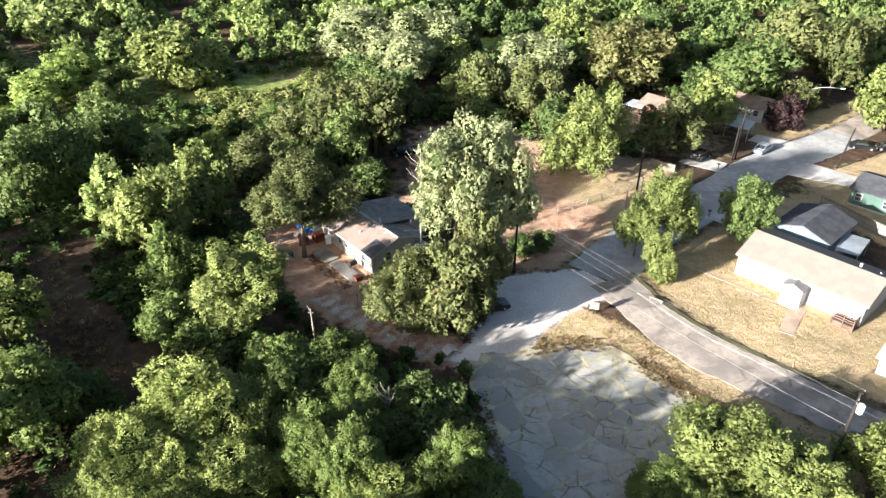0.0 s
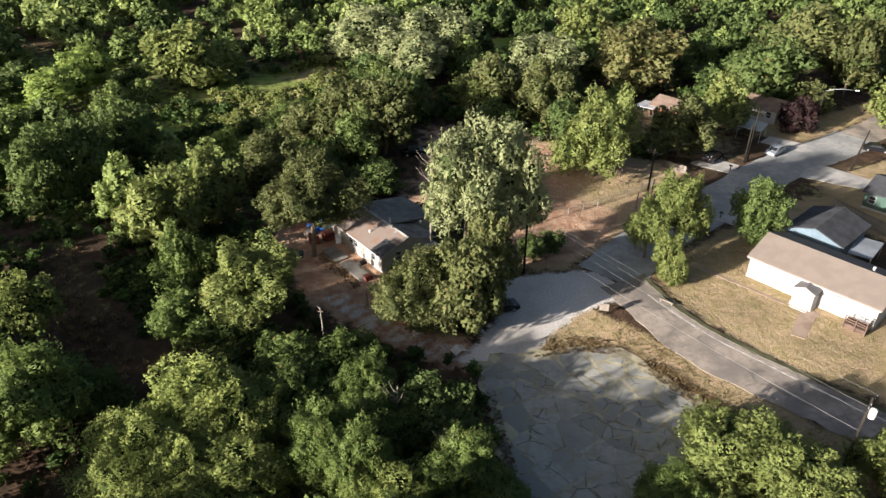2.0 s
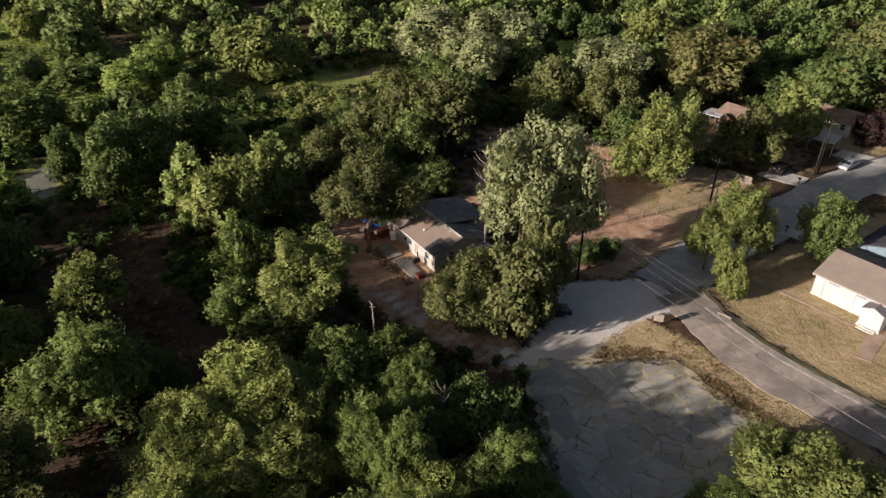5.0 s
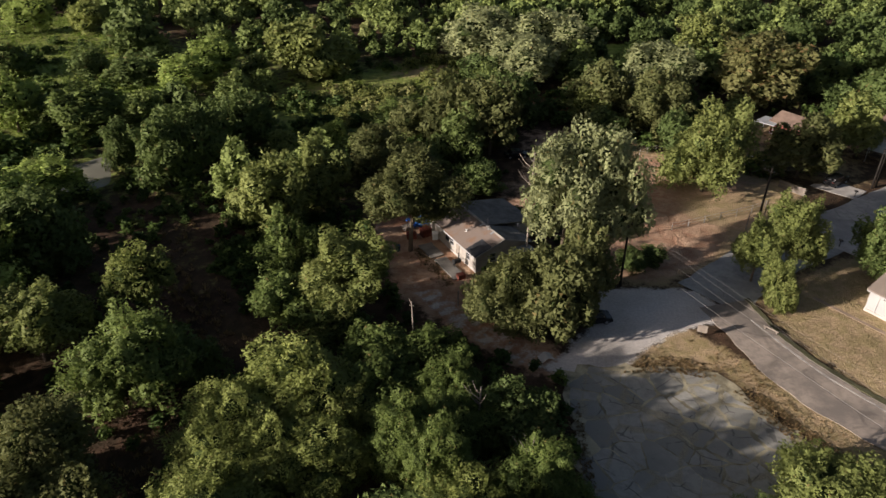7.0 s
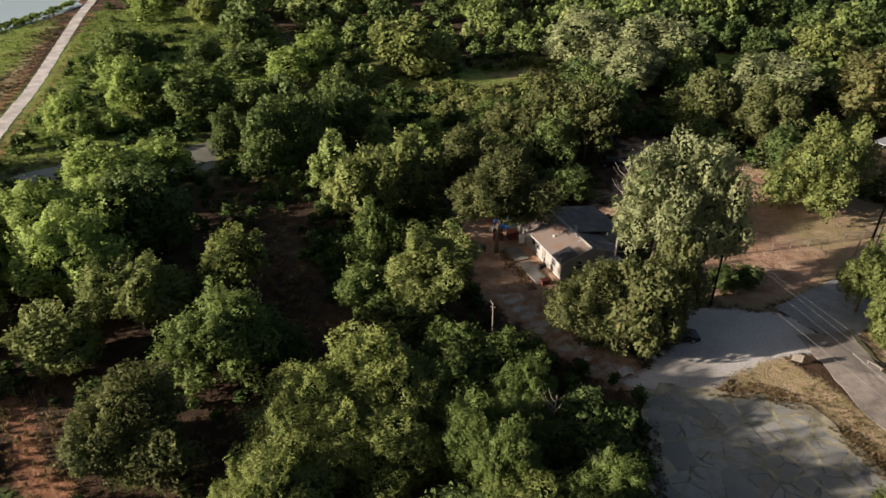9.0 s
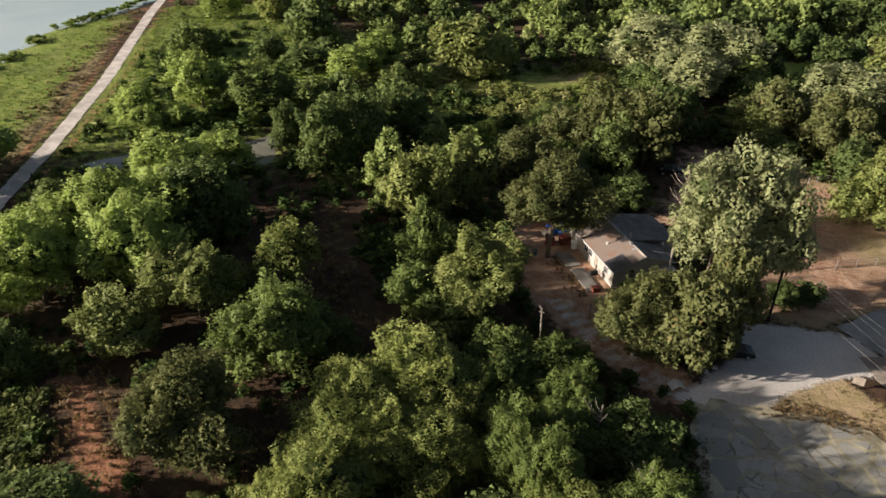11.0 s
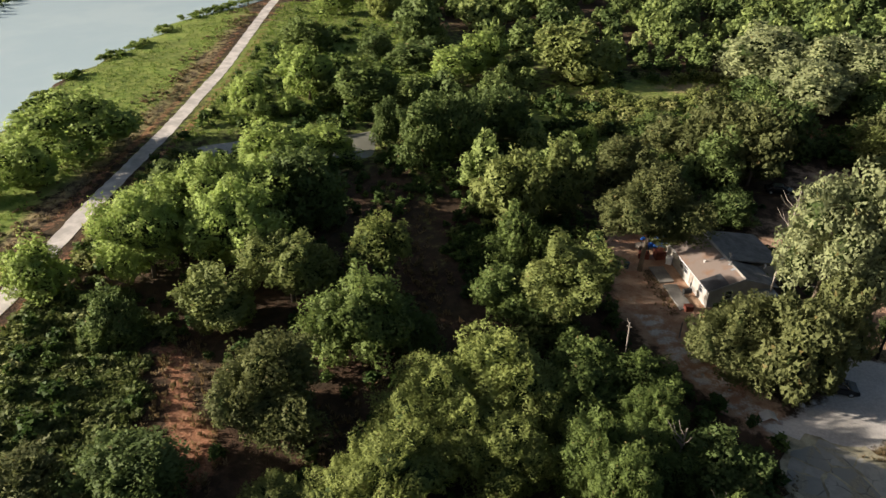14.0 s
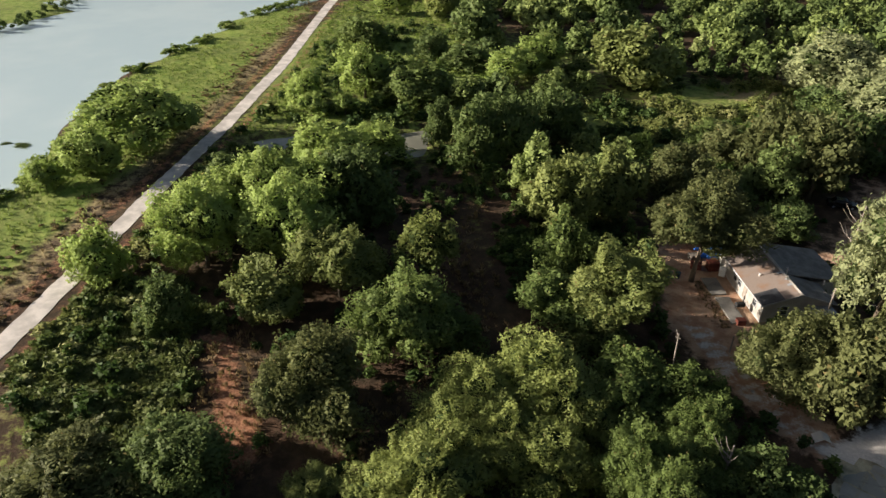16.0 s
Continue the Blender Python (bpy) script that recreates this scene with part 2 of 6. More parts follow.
POND_WATER = plain("muddy_pond", (0.20, 0.20, 0.165), 0.14, 0, 0.5, 0.3, 0.2, 0.02)
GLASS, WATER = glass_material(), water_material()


# ---- mesh helpers ----
def quad_mesh(name, verts, faces, materials):
    """A mesh from numpy arrays; faces is a list of (index array n x k, material slot)."""
    me = bpy.data.meshes.new(name)
    me.vertices.add(len(verts))
    me.vertices.foreach_set("co", np.asarray(verts, np.float32).ravel())
    loops = np.concatenate([f.ravel() for f, _ in faces]).astype(np.int32)
    sizes = np.concatenate([np.full(len(f), f.shape[1], np.int32) for f, _ in faces])
    slots = np.concatenate([np.full(len(f), s, np.int32) for f, s in faces])
    me.loops.add(len(loops))
    me.loops.foreach_set("vertex_index", loops)
    me.polygons.add(len(sizes))
    me.polygons.foreach_set("loop_start", np.concatenate([[0], np.cumsum(sizes)[:-1]]).astype(np.int32))
    me.polygons.foreach_set("material_index", slots)
    for m in materials:
        me.materials.append(m)
    me.update(calc_edges=True)
    return me


def mesh_of(name, bm, material, smooth=False):
    me = bpy.data.meshes.new(name)
    bmesh.ops.recalc_face_normals(bm, faces=bm.faces)
    for f in bm.faces:
        f.smooth = smooth
    bm.to_mesh(me)
    bm.free()
    me.materials.append(material)
    return me


def part(name, bm, material, parent, label="", smooth=False):
    """One mesh object under a thing or a part."""
    ob = new(name, mesh_of(name, bm, material, smooth))
    ob.parent = parent
    if label:
        tagged(ob, label)
    return ob


def thing(name, label, category, at=(0, 0, 0), turn=0.0, group=""):
    ob = new(name)
    ob.empty_display_size = 0.3
    ob.matrix_basis = pose(*at, 0, 0, turn)
    return tagged(ob, label, category, group)


def box(bm, x0, x1, y0, y1, z0, z1, bevel=0.0):
    vs = [bm.verts.new(p) for p in ((x0, y0, z0), (x1, y0, z0), (x1, y1, z0), (x0, y1, z0), (x0, y0, z1), (x1, y0, z1), (x1, y1, z1), (x0, y1, z1))]
    fs = [bm.faces.new([vs[i] for i in f]) for f in ((0, 3, 2, 1), (4, 5, 6, 7), (0, 1, 5, 4), (1, 2, 6, 5), (2, 3, 7, 6), (3, 0, 4, 7))]
    if bevel:
        edges = list({e for f in fs for e in f.edges})
        bmesh.ops.bevel(bm, geom=edges, offset=bevel, segments=1, affect="EDGES")
    return bm


def boxes(*rows, bevel=0.0):
    bm = bmesh.new()
    for r in rows:
        box(bm, *r, bevel=bevel)
    return bm


def prism(outline, depth_axis, d0, d1):
    """An outline of 2D points drawn out along x ('x': outline is y, z) or z ('z': outline is x, y)."""
    bm = bmesh.new()
    rings = []
    for d in (d0, d1):
        rings.append([bm.verts.new((d, a, b) if depth_axis == "x" else (a, d, b) if depth_axis == "y" else (a, b, d)) for a, b in outline])
    n = len(outline)
    bm.faces.new(rings[0][::-1])
    bm.faces.new(rings[1])
    for i in range(n):
        bm.faces.new((rings[0][i], rings[0][(i + 1) % n], rings[1][(i + 1) % n], rings[1][i]))
    return bm


def tube(bm, pts, radii, sides=6, cap=True):
    rings = []
    for i, (p, r) in enumerate(zip(pts, radii)):
        p = Vector(p)
        d = (Vector(pts[min(i + 1, len(pts) - 1)]) - Vector(pts[max(i - 1, 0)])).normalized()
        side = d.cross(Vector((0.31, 0.87, 0.12))).normalized()
        up = d.cross(side)
        rings.append([bm.verts.new(p + r * (math.cos(a) * side + math.sin(a) * up)) for a in [2 * math.pi * k / sides for k in range(sides)]])
    for a, b in zip(rings, rings[1:]):
        for k in range(sides):
            bm.faces.new((a[k], a[(k + 1) % sides], b[(k + 1) % sides], b[k]))
    if cap:
        bm.faces.new(rings[0][::-1])
        bm.faces.new(rings[-1])
    return bm


# ---- the plan: outlines on the ground, in metres ----
LAKE = [(-196, 190), (-191, 151), (-174, 115), (-165, 92), (-152, 76), (-140, 62), (-131, 54), (-121, 47), (-118, 41), (-124, 20), (-140, -30), (-400, -60), (-500, 420), (-215, 300)]
LOW_GROWTH = [(-67, 90), (-72, 116), (-65, 143), (-57, 150), (-45, 141), (-41, 126), (-47, 121), (-52, 108), (-53, 96), (-52, 84), (-40, 68), (-38, 57), (-44, 65), (-55, 77)]
GREENS = [[(-131, 152), (-126, 159), (-112, 143), (-119, 138)], [(-103, 141), (-92, 145), (-87, 135), (-96, 131)], [(-111, 93), (-98, 100), (-95, 94), (-106, 90)], [(4, 196), (19, 200), (16, 182), (5, 179)]]
PATH_GRASS = [(-171, 173), (-147, 152), (-131, 127), (-116, 103), (-110, 89), (-107, 79), (-131, 108), (-160, 151)]
MARSH = [(-186, 186), (-152, 211), (-118, 173), (-90, 144), (-82, 114), (-84, 98), (-92, 93), (-103, 79), (-97, 67), (-90, 51), (-99, 60), (-116, 85)]
LAKE_ISLE = [(-229, 90), (-236, 100), (-250, 122), (-280, 150), (-300, 110), (-250, 80)]
POND = [(-106, 78), (-100, 87), (-92, 90), (-84, 100), (-81, 106), (-77, 102), (-72, 93), (-76, 88), (-88, 84), (-98, 76)]
PATH = [(-222, 240), (-180, 176.5), (-138, 117.5), (-115, 81.5), (-100.7, 57.2), (-91.5, 42.3), (-84.5, 31.6), (-77.2, 19.5), (-66, 0), (-50, -30)]
STREET_LINE = [(20.2, 76.0), (29.5, 87.2), (41.5, 97.5), (55.9, 110.8), (72, 121.5), (89.5, 135), (120, 158)]
DARK_PATCH = [(-44, 70), (-33, 66), (-28, 79), (-33, 88), (-45, 86)]
ROAD_LINE = [(22.0, 75.0), (26.6, 64.6), (29.2, 60.4), (33.7, 56.5), (37.0, 53.8), (40.4, 50.6), (60, 33), (80, 15)]
LOT_EDGE = [(2.9, 58.7), (5.5, 60.3), (15.2, 61.9), (19.8, 61.0), (24.6, 54.4), (28.4, 50.2), (34, 42), (30, 30), (8, 30), (5.2, 42), (3.3, 53.4)]
PAD = [(6.6, 75.2), (13.0, 77.0), (19.0, 77.5), (23.0, 72.0), (19.0, 70.2), (14.5, 67.0), (11.6, 63.7), (9.0, 60.0), (2.2, 57.5), (1.2, 59.4), (3.0, 62.7), (5.5, 67.2)]
TRACK = [(3.2, 59.2), (-1.5, 60.7), (-6.2, 63.7), (-11.2, 67.6), (-15.5, 72.0), (-18.3, 77.0), (-21, 84)]
YARD = [(-27, 92), (-13, 93), (-8, 76), (-2, 66), (3.5, 61), (2, 58.2), (-2.5, 59.6), (-9.0, 63.2), (-14.5, 67.0), (-19.3, 70.5), (-21.5, 77.0), (-25, 84)]
FIELD = [(-1, 117), (3, 104), (4, 90), (6, 78), (15, 77), (38, 102), (40, 112), (16, 123)]
STRIP = [(16.5, 70.0), (33, 53), (41, 45), (38, 41), (29.5, 49.5), (20, 61.8), (9, 61.5), (12.5, 66)]
LAWN = [(26.5, 77), (28.5, 70), (33, 63), (37, 58.5), (43, 54), (70, 32), (130, 90), (100, 128), (74, 113), (61, 107), (44, 92), (32, 83)]
NORTH = [(36, 104), (40, 113), (30, 119), (31, 140), (48, 146), (58, 138), (70, 136), (95, 150), (92, 140), (72, 125)]
BANK = [(-196, 190), (-191, 151), (-174, 115), (-152, 76), (-131, 54), (-118, 41), (-124, 20), (-140, -30), (-52, -30), (-68, 0), (-80, 20), (-94, 42), (-103, 57), (-118, 82), (-141, 118), (-183, 177)]
MEADOW = [(-62, 137), (-57, 150), (-44, 165), (-34, 172), (-24, 176), (-17, 167), (-24, 154), (-33, 140), (-37, 126), (-43, 125), (-47, 137)]
CLEARING = [(-58, 80), (-51.6, 84.5), (-44.2, 71), (-36.7, 66), (-31.5, 57.0), (-30.5, 48.7), (-33.5, 44), (-38.5, 50), (-42, 57), (-50, 62)]
OPENING = [(-66, 122), (-50, 110), (-40, 112), (-33, 126), (-22, 150), (-20, 166), (-30, 176), (-48, 168), (-62, 150)]
BEHIND = [(-10, 95), (4, 92), (7, 112), (4, 132), (-8, 131), (-7, 112), (-9, 104)]
BACKYARD = [(57.5, 93), (66, 77), (74, 64), (63, 64), (53.5, 75)]
GLADE = [(-51, 76), (-46, 77), (-39, 64), (-33, 54), (-34, 49), (-38, 51), (-44, 65)]
RUST = [(-61, 35), (-58.5, 37), (-55.5, 37), (-49.5, 33), (-43, 28), (-41, 25), (-44, 24), (-50.5, 28), (-55.5, 31)]
RUST_FAR = [(-9, 140), (1, 141), (3.5, 150), (-8, 150.5)]
GAP = [(-41, 37), (-34, 44), (-31, 38), (-35, 32)]
WEED_BANK = [(-80, 33), (-72, 40), (-62, 34), (-55, 29), (-52, 24), (-54, 16), (-58, 4), (-67, 4), (-75.5, 18)]


def inside(poly, x, y):
    """How far each place lies inside an outline, in metres; negative outside."""
    x, y = np.asarray(x, float), np.asarray(y, float)
    hit = np.zeros(x.shape, bool)
    best = np.full(x.shape, 1e9)
    for (ax, ay), (bx, by) in zip(poly, poly[1:] + poly[:1]):
        if ay != by:
            hit ^= ((ay > y) != (by > y)) & (x < (bx - ax) * (y - ay) / (by - ay) + ax)
        best = np.minimum(best, to_segment(x, y, ax, ay, bx, by))
    return np.where(hit, best, -best)


def to_segment(x, y, ax, ay, bx, by):
    dx, dy = bx - ax, by - ay
    k = np.clip(((x - ax) * dx + (y - ay) * dy) / (dx * dx + dy * dy), 0, 1)
    return np.hypot(x - ax - k * dx, y - ay - k * dy)


def from_line(line, x, y):
    x, y = np.asarray(x, float), np.asarray(y, float)
    return np.min([to_segment(x, y, *a, *b) for a, b in zip(line, line[1:])], axis=0)


def soft(d, width):
    return np.clip(d / width * 0.5 + 0.5, 0, 1)


def wobble(x, y, scale, seed=0.0):
    """Smooth unevenness from a few crossed waves."""
    v = 0
    for k in range(6):
        a = 1.7 * k + seed
        v = v + np.sin((x * math.cos(a) + y * math.sin(a)) / scale * (0.7 + 0.37 * k) + 3.1 * k + seed) / (1 + 0.5 * k)
    return v / 2.6


# ---- the ground, one sheet to the horizon ----
def spaced(lo, hi, step, far):
    core = list(np.arange(lo, hi, step))
    left, right, d = [lo], [core[-1]], step
    while left[-1] > -far:
        d *= 1.25
        left.append(left[-1] - d)
    d = step
    while right[-1] < far:
        d *= 1.25
        right.append(right[-1] + d)
    return np.array(left[:0:-1] + core + right[1:])


def ground_height(x, y):
    water = np.maximum(np.maximum(inside(LAKE, x, y), inside(POND, x, y)), -50)
    water = np.where(inside(LAKE_ISLE, x, y) > 0, -inside(LAKE_ISLE, x, y), water)
    flat = np.minimum.reduce([from_line(PATH, x, y) - 3, from_line(STREET_LINE, x, y) - 7, from_line(ROAD_LINE, x, y) - 5, -inside(LOT_EDGE, x, y), -inside(PAD, x, y), -inside(LAWN, x, y)])
    bumps = (0.10 * wobble(x, y, 4.0) + 0.06 * wobble(x, y, 1.6, 2.0)) * np.clip(flat / 4, 0, 1)
    return np.where(water > -3, np.clip(-0.15 - 0.3 * (water + 0.6 * wobble(x, y, 2.5)), -1.4, 0.0), 0.0) + bumps


def build_ground():
    xs, ys = spaced(-150, 105, 1.15, 3500), spaced(5, 200, 1.15, 3500)
    gx, gy = np.meshgrid(xs, ys)
    x, y = gx.ravel(), gy.ravel()
    z = ground_height(x, y)
    nx, ny = len(xs), len(ys)
    i = (np.arange(ny - 1)[:, None] * nx + np.arange(nx - 1)[None, :]).ravel()
    me = quad_mesh("ground", np.stack([x, y, z], 1), [(np.stack([i, i + 1, i + nx + 1, i + nx], 1), 0)], [GROUND])
    me.polygons.foreach_set("use_smooth", np.ones(len(i), bool))
    dirt = np.maximum.reduce([soft(inside(YARD, x, y), 3), 0.62 * soft(inside(BEHIND, x, y), 4), soft(inside(FIELD, x, y), 4) * (0.46 + 0.62 * wobble(x, y, 5) + 0.5 * soft(from_line([(4, 92), (30, 98)], x, y) * -1 + 5, 6)), soft(2.2 - from_line(TRACK, x, y), 1.5), 0.42 * soft(inside(GLADE, x, y), 4)])
    dry = np.maximum.reduce([soft(inside(STRIP, x, y), 2), soft(inside(LAWN, x, y), 3) * (1 - soft(inside(BACKYARD, x, y), 3)) * (1 - 0.55 * soft(5 - np.hypot(x - 58, y - 101), 5)), soft(inside(FIELD, x, y), 4), 0.8 * soft(inside(NORTH, x, y), 3) * (0.75 + 0.45 * wobble(x, y, 5, 3.0)), soft(inside(MEADOW, x, y), 5) * (0.5 + 0.3 * wobble(x, y, 7.0, 1.0)), soft(4.5 - np.abs(from_line(PATH, x, y) - 6.5), 4) * np.where(inside(BANK, x, y) > 0, 0.52, 0.4)])
    greens = np.maximum.reduce([soft(inside(g, x, y), 3) for g in GREENS])
    lush = np.maximum.reduce([soft(inside(BANK, x, y) + 1, 3) * (0.35 + 0.65 * soft(from_line(PATH, x, y) - 9.5 - 3 * wobble(x, y, 6), 5)), soft(inside(LAKE_ISLE, x, y), 2), 0.4 * soft(inside(WEED_BANK, x, y), 4), greens, 0.5 * soft(6 - np.hypot(x - 58, y - 101), 6), soft(inside(PATH_GRASS, x, y), 4), 0.58 * soft(inside(MARSH, x, y), 5), 0.45 * soft(inside(LOW_GROWTH, x, y), 4), 0.62 * soft(inside(OPENING, x, y), 5), 0.50 * soft(80 - np.hypot(x + 85, y - 125), 30) * (1 - soft(inside(CLEARING, x, y) + 9, 8))])
    pale = np.maximum.reduce([soft(inside(PAD, x, y), 1.5), 0.72 * soft(0.75 - np.abs(from_line(TRACK, x, y) - 0.95), 0.9) * np.clip((80 - y) / 10, 0, 1)])
    rust = np.maximum.reduce([soft(inside(RUST, x, y) + 1.6 * wobble(x, y, 2.4, 2.0), 2) * (0.75 + 0.3 * wobble(x, y, 1.5, 4.0)), soft(inside(RUST_FAR, x, y), 2), soft(1.4 - np.abs(from_line(PATH, x, y) - 3.6), 1.5) * 0.62, 0.75 * soft(4 - np.hypot(x + 22, y - 90), 4)])
    one = np.ones_like(x)
    for name, rgb in (("zone", (dirt, dry, lush)), ("zone_more", (pale, rust, 0 * x))):
        at = me.attributes.new(name, "FLOAT_COLOR", "POINT")
        at.data.foreach_set("color", np.stack([*rgb, one], 1).astype(np.float32).ravel())
    tagged(new("ground", me), "uneven ground of leaf litter, dry grass and dirt", "ground", kind="structure")


def ribbon(name, line, width, material, label, category, z=0.04, rough=0.25, step=1.2):
    """A paved strip along a line, with a ragged edge and a real thickness."""
    pts = []
    for (ax, ay), (bx, by) in zip(line, line[1:]):
        n = max(1, int(math.hypot(bx - ax, by - ay) / step))
        pts += [(ax + (bx - ax) * k / n, ay + (by - ay) * k / n) for k in range(n)]
    pts.append(line[-1])
    for _ in range(4):
        pts = [pts[0]] + [((a[0] + 2 * b[0] + c[0]) / 4, (a[1] + 2 * b[1] + c[1]) / 4) for a, b, c in zip(pts, pts[1:], pts[2:])] + [pts[-1]]
    bm = bmesh.new()
    rows = []
    for k, p in enumerate(pts):
        a, b = pts[max(k - 1, 0)], pts[min(k + 1, len(pts) - 1)]
        d = math.hypot(b[0] - a[0], b[1] - a[1])
        nx, ny = -(b[1] - a[1]) / d, (b[0] - a[0]) / d
        w = width(k / len(pts)) if callable(width) else width
        row = []
        for s in (-1, -0.5, 0, 0.5, 1):
            e = w / 2 * s + (rough * random.uniform(-1, 1) if abs(s) == 1 else 0)
            row.append(bm.verts.new((p[0] + nx * e, p[1] + ny * e, z)))
        rows.append([bm.verts.new((row[0].co.x, row[0].co.y, -0.2)), *row, bm.verts.new((row[-1].co.x, row[-1].co.y, -0.2))])
    for a, b in zip(rows, rows[1:]):
        for i in range(6):
            bm.faces.new((a[i], a[i + 1], b[i + 1], b[i]))
    return tagged(new(name, mesh_of(name, bm, material)), label, category, kind="structure")


def slab(name, outline, z0, z1, material, label, category, ragged=0.0, step=1.0):
    pts = []
    for (ax, ay), (bx, by) in zip(outline, outline[1:] + outline[:1]):
        n = max(1, int(math.hypot(bx - ax, by - ay) / step))
        pts += [(ax + (bx - ax) * k / n + random.uniform(-ragged, ragged), ay + (by - ay) * k / n + random.uniform(-ragged, ragged)) for k in range(n)]
    return tagged(new(name, mesh_of(name, prism(pts, "z", z0, z1), material)), label, category, kind="structure")


build_ground()
wbm = bmesh.new()
wbm.faces.new([wbm.verts.new(p) for p in ((-900, -200, -0.42), (-110, -200, -0.42), (-110, 700, -0.42), (-900, 700, -0.42))])
pbm = bmesh.new()
pbm.faces.new([pbm.verts.new(p) for p in ((-109.5, 60, -0.44), (-68, 60, -0.44), (-68, 120, -0.44), (-109.5, 120, -0.44))])
tagged(new("pond_water", mesh_of("pond_water", pbm, POND_WATER)), "dull muddy pond water among reeds", "pond", kind="structure")
tagged(new("water", mesh_of("water", wbm, WATER)), "still lake water with pale reflected sky in its colour", "lake", kind="structure")
ribbon("gravel_path", PATH, 3.0, GRAVEL, "pale gravel levee path through grass", "path", 0.05, 0.14)
ribbon("side_road", STREET_LINE[3:], 7.0, ROAD, "dark asphalt lane running under trees", "road", 0.024, 0.2)
ribbon("street", STREET_LINE[:4] + [(72, 121.5), (77, 125.2)], lambda k: 8.5, STREET, "pale worn concrete street", "street", 0.030, 0.15)
ribbon("road", ROAD_LINE, 6.6, ROAD, "worn grey asphalt road with a bleached line", "road", 0.045, 0.25)
lot = slab("parking_lot", LOT_EDGE, -0.2, 0.031, LOT_SEAM, "old cracked asphalt lot with weeds in the joints", "parking lot", 0.5)
LOT_TURN, LOT_AT = radians(-50), (12.0, 50.0)
plate_rng = random.Random(31)


def lot_place(u, v):
    return (LOT_AT[0] + u * math.cos(LOT_TURN) - v * math.sin(LOT_TURN), LOT_AT[1] + u * math.sin(LOT_TURN) + v * math.cos(LOT_TURN))


def cell_of(seeds, k):
    """The outline of the ground nearer to one seed than to any other."""
    px, py = seeds[k]
    ring = [(px - 6, py - 6), (px + 6, py - 6), (px + 6, py + 6), (px - 6, py + 6)]
    for i, (qx, qy) in enumerate(seeds):
        if i == k or math.hypot(qx - px, qy - py) > 12:
            continue
        nx, ny = qx - px, qy - py
        lim = (qx * qx + qy * qy - px * px - py * py) / 2
        out = []
        for (ax, ay), (bx, by) in zip(ring, ring[1:] + ring[:1]):
            da, db = ax * nx + ay * ny - lim, bx * nx + by * ny - lim
            if da <= 0:
                out.append((ax, ay))
            if da * db < 0:
                f = da / (da - db)
                out.append((ax + (bx - ax) * f, ay + (by - ay) * f))
        ring = out
    return ring


def lot_plate(ring):
    """One broken plate of asphalt, its seam wide where weeds have opened it."""
    cu, cv = sum(p[0] for p in ring) / len(ring), sum(p[1] for p in ring) / len(ring)
    cx, cy = lot_place(cu, cv)
    if inside(LOT_EDGE, cx, cy) < 0.7:
        return
    seam = 0.03 + 0.17 * max(0.0, min(1.0, (cx + cy - 60) / 12)) + (0.14 if plate_rng.random() < 0.2 else 0.0)
    out = []
    for (pu, pv), (qu, qv) in zip(ring, ring[1:] + ring[:1]):
        n = max(1, int(math.hypot(qu - pu, qv - pv) / 0.6))
        for k in range(n):
            u, v = pu + (qu - pu) * k / n + plate_rng.uniform(-0.09, 0.09), pv + (qv - pv) * k / n + plate_rng.uniform(-0.09, 0.09)
            far = max(0.3, math.hypot(u - cu, v - cv))
            shrink = 1 - seam * plate_rng.uniform(0.5, 1.5) / far
            x, y = lot_place(cu + (u - cu) * shrink, cv + (v - cv) * shrink)
            while inside(LOT_EDGE, x, y) < 0.25 and math.hypot(x - cx, y - cy) > 0.2:
                x, y = x + (cx - x) * 0.08, y + (cy - y) * 0.08
            out.append((x, y))
    part("plate", prism(out, "z", -0.05, 0.036 + plate_rng.uniform(0, 0.007)), LOT, lot)


lot_seeds, v = [], -17.0
while v < 18.0:
    u = -18.0 + plate_rng.uniform(0, 2)
    while u < 25.0:
        lot_seeds.append((u + plate_rng.uniform(-0.7, 0.7), v + plate_rng.uniform(-0.95, 0.95)))
        if plate_rng.random() < 0.2:
            lot_seeds.append((u + plate_rng.uniform(0.8, 1.5), v + plate_rng.uniform(-1.2, 1.2)))
        u += plate_rng.uniform(2.2, 4.4)
    v += 2.7
for k in range(len(lot_seeds)):
    lot_plate(cell_of(lot_seeds, k))


# ---- trees ----
def rounded(v):
    return v / np.linalg.norm(v, axis=1, keepdims=True)


ICO = bmesh.new()
bmesh.ops.create_icosphere(ICO, subdivisions=1, radius=1.0)
ICO_V = np.array([v.co[:] for v in ICO.verts])
ICO_F = np.array([[v.index for v in f.verts] for f in ICO.faces])
ICO.free()


def leaves(centres, normals, size, rng, slim=0.6):
    """Folded leaf sprays: four corners each, turned about their normal."""
    n = len(centres)
    t = np.cross(normals, rounded(rng.normal(size=(n, 3))))
    t = rounded(t)
    b = np.cross(normals, t)
    s = size * rng.uniform(0.6, 1.35, (n, 1))
    lift = normals * s * rng.uniform(-0.1, 0.35, (n, 1))
    v = np.stack([centres - t * s * 0.5 - b * s * slim * 0.5, centres + t * s * 0.6 + lift, centres - t * s * 0.4 + b * s * slim * 0.6 - lift * 0.4], 1)
    face = np.cross(v[:, 1] - v[:, 0], v[:, 2] - v[:, 0])
    flip = (face * normals).sum(1) < 0
    v[flip] = v[flip][:, ::-1]
    return v.reshape(-1, 3), np.arange(3 * n).reshape(n, 3)


